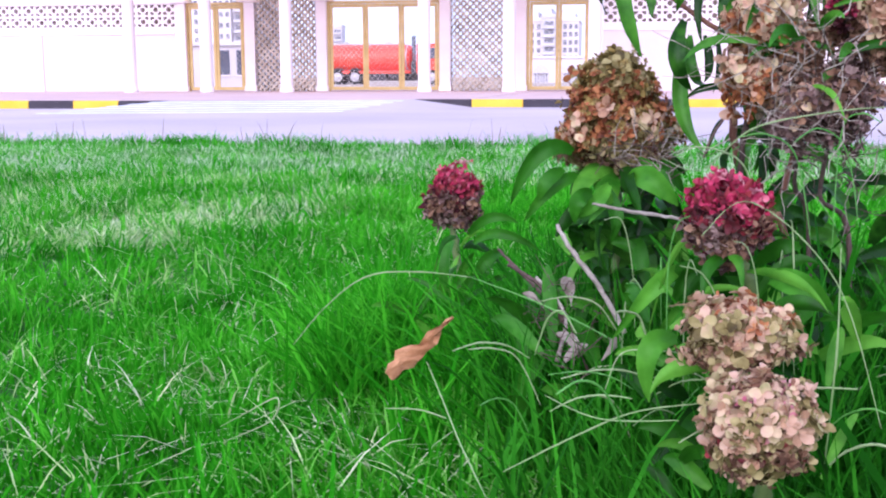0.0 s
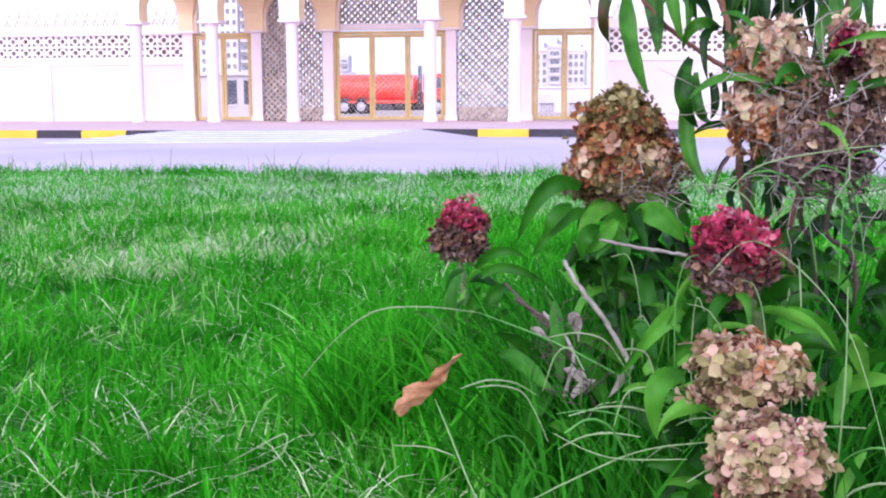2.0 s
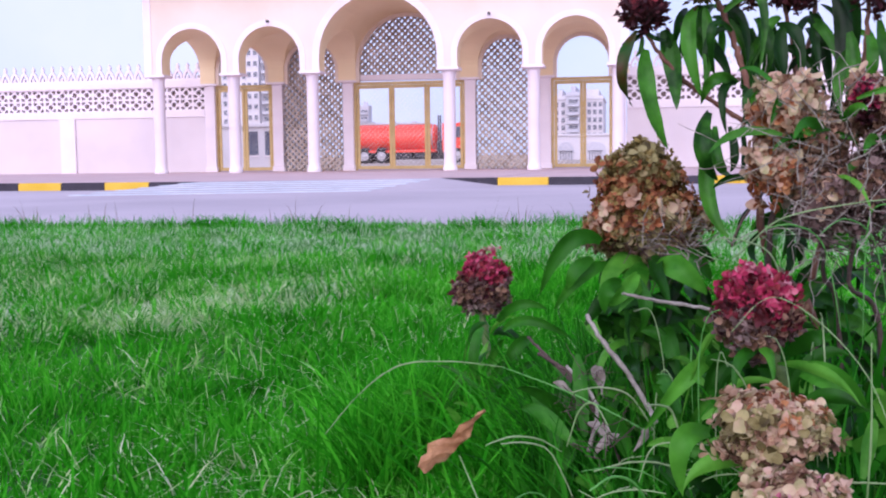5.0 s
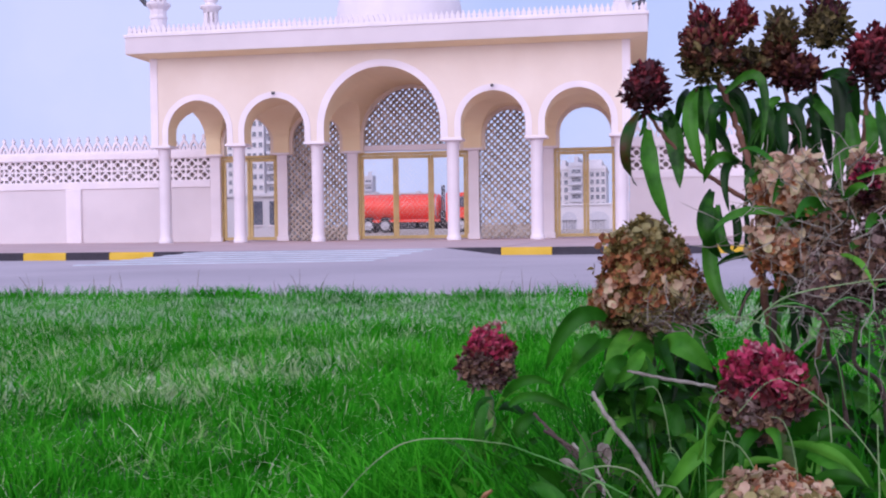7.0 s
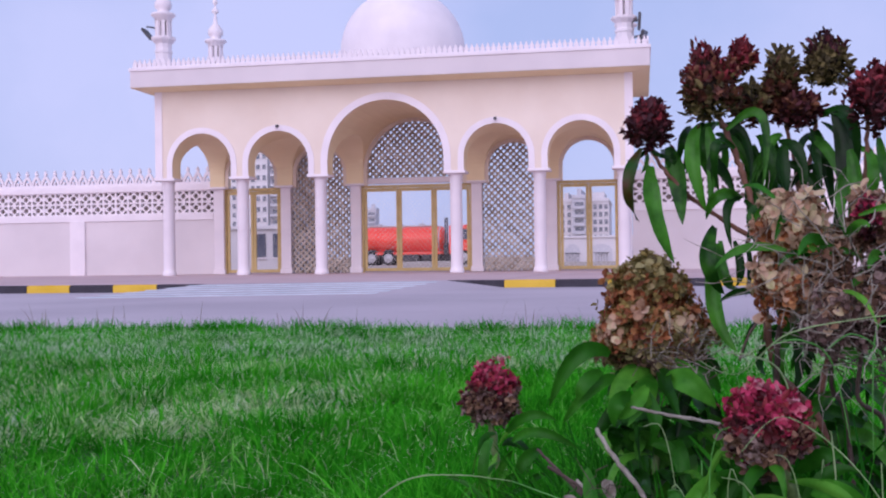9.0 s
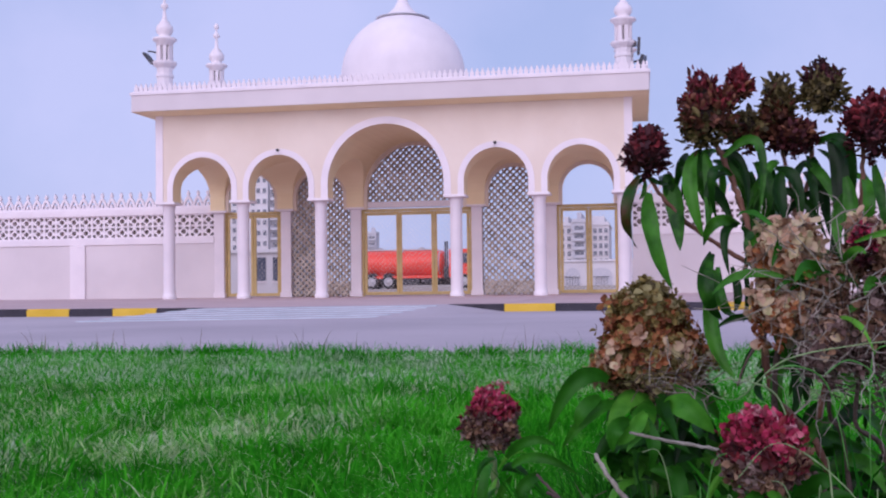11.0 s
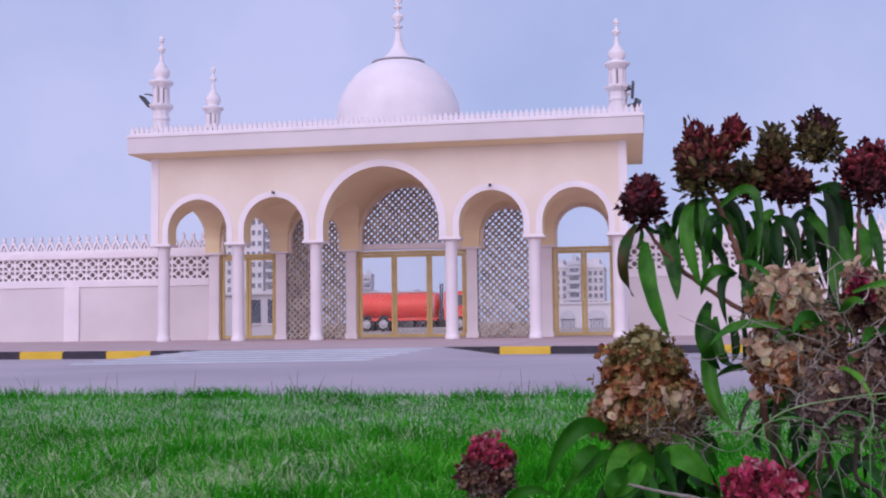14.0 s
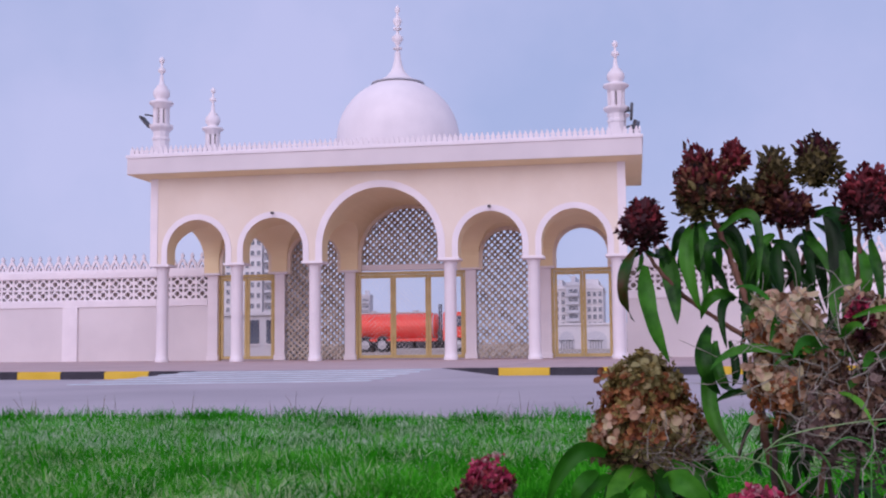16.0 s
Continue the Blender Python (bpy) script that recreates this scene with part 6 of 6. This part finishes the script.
stem(stalks, [(7.097, -28.964, 0.284), (7.108, -28.971, 0.293), (7.117, -28.978, 0.307)], 0.0012, GREENSTALK, "stalk")
dead_leaf((6.870, -29.183, 0.155), (6.909, -29.171, 0.193), 0.0135)
stem(stalks, [(7.049, -29.095, 0.101), (7.068, -29.097, 0.131), (7.090, -29.103, 0.140), (7.112, -29.112, 0.127)], 0.0014, GREENSTALK, "stalk")
stem(stalks, [(7.095, -29.251, 0.139), (7.079, -29.261, 0.155), (7.060, -29.273, 0.161), (7.043, -29.287, 0.156)], 0.0014, STALK, "stalk")
stem(stalks, [(7.032, -29.188, 0.175), (7.025, -29.195, 0.200), (7.017, -29.206, 0.207), (7.010, -29.217, 0.209)], 0.0016, STALK, "stalk")
stem(stalks, [(7.123, -29.036, 0.105), (7.100, -29.046, 0.129), (7.074, -29.059, 0.137), (7.048, -29.074, 0.130)], 0.0018, STALK, "stalk")
stem(stalks, [(7.131, -29.018, 0.111), (7.140, -29.021, 0.146), (7.152, -29.028, 0.157), (7.164, -29.039, 0.143)], 0.0018, GREENSTALK, "stalk")
stem(stalks, [(7.046, -29.118, 0.134), (7.025, -29.129, 0.149), (7.001, -29.142, 0.154), (6.977, -29.156, 0.151)], 0.0016, STALK, "stalk")
stem(stalks, [(6.973, -29.220, 0.149), (6.988, -29.226, 0.159), (7.004, -29.233, 0.164), (7.020, -29.241, 0.165)], 0.0013, STALK, "stalk")
stem(stalks, [(7.028, -29.069, 0.072), (7.015, -29.076, 0.108), (7.001, -29.086, 0.120), (6.987, -29.099, 0.120)], 0.0016, STALK, "stalk")
stem(stalks, [(7.126, -29.234, 0.149), (7.135, -29.241, 0.161), (7.146, -29.249, 0.167), (7.156, -29.258, 0.165)], 0.0013, GREENSTALK, "stalk")
stem(stalks, [(7.107, -29.003, 0.083), (7.121, -29.005, 0.119), (7.138, -29.011, 0.129), (7.155, -29.020, 0.122)], 0.001, STALK, "stalk")
stem(stalks, [(7.033, -29.225, 0.163), (7.046, -29.232, 0.173), (7.061, -29.239, 0.177), (7.075, -29.247, 0.177)], 0.0011, STALK, "stalk")
stem(stalks, [(7.090, -29.233, 0.164), (7.105, -29.240, 0.173), (7.121, -29.247, 0.177), (7.137, -29.254, 0.179)], 0.0015, STALK, "stalk")
stem(stalks, [(7.185, -29.012, 0.087), (7.194, -29.016, 0.122), (7.206, -29.022, 0.132), (7.218, -29.032, 0.123)], 0.0012, GREENSTALK, "stalk")
stem(stalks, [(7.069, -29.118, 0.092), (7.055, -29.126, 0.118), (7.039, -29.137, 0.127), (7.023, -29.151, 0.120)], 0.0013, STALK, "stalk")
stem(stalks, [(6.980, -29.044, 0.105), (6.992, -29.049, 0.127), (7.006, -29.056, 0.134), (7.020, -29.063, 0.136)], 0.001, STALK, "stalk")
stem(stalks, [(6.959, -29.195, 0.174), (6.946, -29.205, 0.184), (6.931, -29.217, 0.188), (6.917, -29.230, 0.186)], 0.0015, STALK, "stalk")
stem(stalks, [(7.015, -29.264, 0.155), (7.004, -29.272, 0.178), (6.992, -29.283, 0.186), (6.980, -29.296, 0.182)], 0.0018, GREENSTALK, "stalk")
stem(stalks, [(7.078, -29.137, 0.141), (7.064, -29.147, 0.154), (7.049, -29.159, 0.159), (7.033, -29.172, 0.158)], 0.0012, STALK, "stalk")
stem(stalks, [(7.105, -29.018, 0.137), (7.117, -29.020, 0.174), (7.131, -29.027, 0.184), (7.144, -29.035, 0.185)], 0.0013, STALK, "stalk")
stem(stalks, [(7.126, -29.226, 0.121), (7.138, -29.232, 0.137), (7.153, -29.239, 0.144), (7.167, -29.247, 0.140)], 0.0018, STALK, "stalk")
stem(stalks, [(6.959, -29.199, 0.129), (6.951, -29.207, 0.148), (6.942, -29.218, 0.155), (6.933, -29.230, 0.154)], 0.0013, GREENSTALK, "stalk")
stem(stalks, [(7.018, -29.048, 0.149), (7.000, -29.056, 0.178), (6.979, -29.068, 0.187), (6.959, -29.081, 0.186)], 0.0015, STALK, "stalk")
stem(stalks, [(6.958, -29.128, 0.159), (6.966, -29.133, 0.184), (6.976, -29.141, 0.192), (6.986, -29.151, 0.180)], 0.0017, STALK, "stalk")
stem(stalks, [(6.967, -29.206, 0.148), (6.954, -29.214, 0.178), (6.941, -29.225, 0.187), (6.927, -29.237, 0.189)], 0.0012, STALK, "stalk")
stem(stalks, [(7.020, -29.264, 0.177), (7.006, -29.275, 0.187), (6.991, -29.287, 0.192), (6.976, -29.299, 0.193)], 0.001, GREENSTALK, "stalk")
stem(stalks, [(7.170, -29.046, 0.093), (7.188, -29.048, 0.125), (7.210, -29.054, 0.135), (7.232, -29.063, 0.122)], 0.0011, STALK, "stalk")
stem(stalks, [(7.041, -29.193, 0.169), (7.040, -29.194, 0.229), (7.044, -29.199, 0.257), (7.051, -29.207, 0.264)], 0.001, GREENSTALK, "stalk")
stem(stalks, [(7.180, -29.022, 0.042), (7.177, -29.017, 0.140), (7.181, -29.021, 0.176), (7.189, -29.030, 0.172)], 0.001, STALK, "stalk")
stem(stalks, [(7.091, -29.228, 0.169), (7.087, -29.230, 0.224), (7.080, -29.237, 0.250), (7.071, -29.248, 0.256)], 0.0008, STALK, "stalk")
stem(stalks, [(7.051, -28.968, 0.061), (7.048, -28.963, 0.163), (7.047, -28.967, 0.200), (7.046, -28.979, 0.191)], 0.0012, GREENSTALK, "stalk")
stem(stalks, [(7.054, -29.155, 0.120), (7.053, -29.153, 0.201), (7.055, -29.158, 0.230), (7.059, -29.169, 0.223)], 0.001, STALK, "stalk")
stem(stalks, [(7.025, -29.070, 0.166), (7.022, -29.074, 0.211), (7.014, -29.080, 0.244), (7.002, -29.092, 0.246)], 0.0009, STALK, "stalk")
stem(stalks, [(7.038, -29.082, 0.081), (7.035, -29.079, 0.165), (7.027, -29.085, 0.198), (7.018, -29.096, 0.203)], 0.0014, GREENSTALK, "stalk")
stem(stalks, [(7.017, -29.047, 0.088), (7.017, -29.045, 0.162), (7.023, -29.049, 0.197), (7.033, -29.059, 0.185)], 0.0012, STALK, "stalk")
stem(stalks, [(7.117, -29.178, 0.165), (7.114, -29.179, 0.227), (7.111, -29.185, 0.255), (7.108, -29.195, 0.261)], 0.0012, STALK, "stalk")
stem(stalks, [(7.062, -29.091, 0.122), (7.062, -29.091, 0.182), (7.070, -29.095, 0.215), (7.083, -29.104, 0.211)], 0.0012, GREENSTALK, "stalk")
stem(stalks, [(7.116, -29.154, 0.140), (7.112, -29.154, 0.208), (7.110, -29.160, 0.237), (7.107, -29.172, 0.232)], 0.0009, STALK, "stalk")
stem(stalks, [(7.077, -29.190, 0.118), (7.072, -29.188, 0.198), (7.061, -29.195, 0.227), (7.046, -29.206, 0.235)], 0.0011, STALK, "stalk")
stem(stalks, [(7.163, -29.036, 0.216), (7.166, -29.032, 0.301), (7.175, -29.049, 0.317), (7.187, -29.058, 0.311)], 0.0014, GREENSTALK, "stalk")
stem(stalks, [(7.182, -29.030, 0.236), (7.170, -29.034, 0.290), (7.147, -29.055, 0.307), (7.128, -29.070, 0.298)], 0.0014, GREENSTALK, "stalk")
stem(stalks, [(7.114, -29.043, 0.219), (7.101, -29.046, 0.276), (7.077, -29.068, 0.293), (7.055, -29.081, 0.295)], 0.0014, STALK, "stalk")
stem(stalks, [(7.148, -29.037, 0.227), (7.135, -29.040, 0.286), (7.112, -29.061, 0.303), (7.092, -29.074, 0.302)], 0.0014, GREENSTALK, "stalk")
leaf(dead, (6.936, -28.956, 0.166), (6.958, -28.965, 0.154), 0.016, 0.004, GREYLEAF)
leaf(dead, (6.970, -28.949, 0.180), (6.977, -28.971, 0.159), 0.018, 0.004, GREYLEAF)
leaf(dead, (6.991, -29.013, 0.139), (6.972, -29.029, 0.124), 0.014, 0.004, GREYLEAF)
leaf(dead, (6.966, -28.996, 0.143), (6.985, -29.016, 0.130), 0.014, 0.004, GREYLEAF)
leaf(dead, (7.016, -29.029, 0.148), (7.002, -29.043, 0.134), 0.012, 0.004, GREYLEAF)

# long grass round the bed, thinning out towards the open lawn
def fade(x0, x1, y0, y1, m=0.14):
    def f(x, y):
        return np.clip((x - x0) / m, 0, 1) * np.clip((x1 - x) / m, 0, 1) * np.clip((y - y0) / m, 0, 1) * np.clip((y1 - y) / m, 0, 1)
    return f


# the darker blades hold the shade between the plants in their colour
blades("long_grass", 5000, (6.90, 7.46, -29.26, -28.5), 0.17, 0.0036, SHADED_LONG, "long green grass blades round the flower bed", 8, 0.6, fade(6.90, 7.46, -29.26, -28.5, 0.12))
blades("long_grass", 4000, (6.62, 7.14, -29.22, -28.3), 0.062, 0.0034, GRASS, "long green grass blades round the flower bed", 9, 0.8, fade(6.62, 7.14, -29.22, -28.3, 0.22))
blades("long_grass", 1500, (7.06, 7.38, -29.34, -29.0), 0.15, 0.0030, SHADED_LONG, "long green grass blades round the flower bed", 10, 0.6)
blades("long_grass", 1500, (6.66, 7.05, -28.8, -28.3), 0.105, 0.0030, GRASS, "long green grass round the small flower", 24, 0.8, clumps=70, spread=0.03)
blades("long_grass", 3000, (6.92, 7.22, -28.98, -28.66), 0.18, 0.0036, SHADED_LONG, "long green grass under the cone flower", 25, 0.6)
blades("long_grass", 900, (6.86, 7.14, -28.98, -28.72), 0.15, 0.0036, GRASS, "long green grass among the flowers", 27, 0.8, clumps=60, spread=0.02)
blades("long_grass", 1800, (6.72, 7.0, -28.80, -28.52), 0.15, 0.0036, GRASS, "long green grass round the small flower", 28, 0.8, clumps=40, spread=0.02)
blades("long_grass", 600, (7.02, 7.3, -29.2, -28.9), 0.14, 0.0028, SHADED_LONG, "long green grass among the flowers", 26, 0.9, clumps=40, spread=0.02)
blades("broad_grass", 220, (7.08, 7.34, -29.2, -28.8), 0.24, 0.0065, SHADED_LONG, "broad upright grass blades beside the flowers", 16, 0.45)
blades("dry_grass", 420, (6.74, 7.10, -29.16, -28.6), 0.11, 0.0022, STRAW, "fine bleached stalks lying over the grass", 12, 1.7, flat=0.5)
blades("dry_grass", 320, (5.9, 7.1, -29.2, -27.6), 0.10, 0.0016, STRAW, "fine bleached stalks lying over the grass", 17, 1.7, flat=0.55)
blades("long_grass", 3000, (6.70, 7.14, -29.12, -28.5), 0.066, 0.0028, FRESH, "long pale green grass before the flower bed", 33, 0.9, fade(6.70, 7.14, -29.12, -28.5, 0.10), comb=0.4)
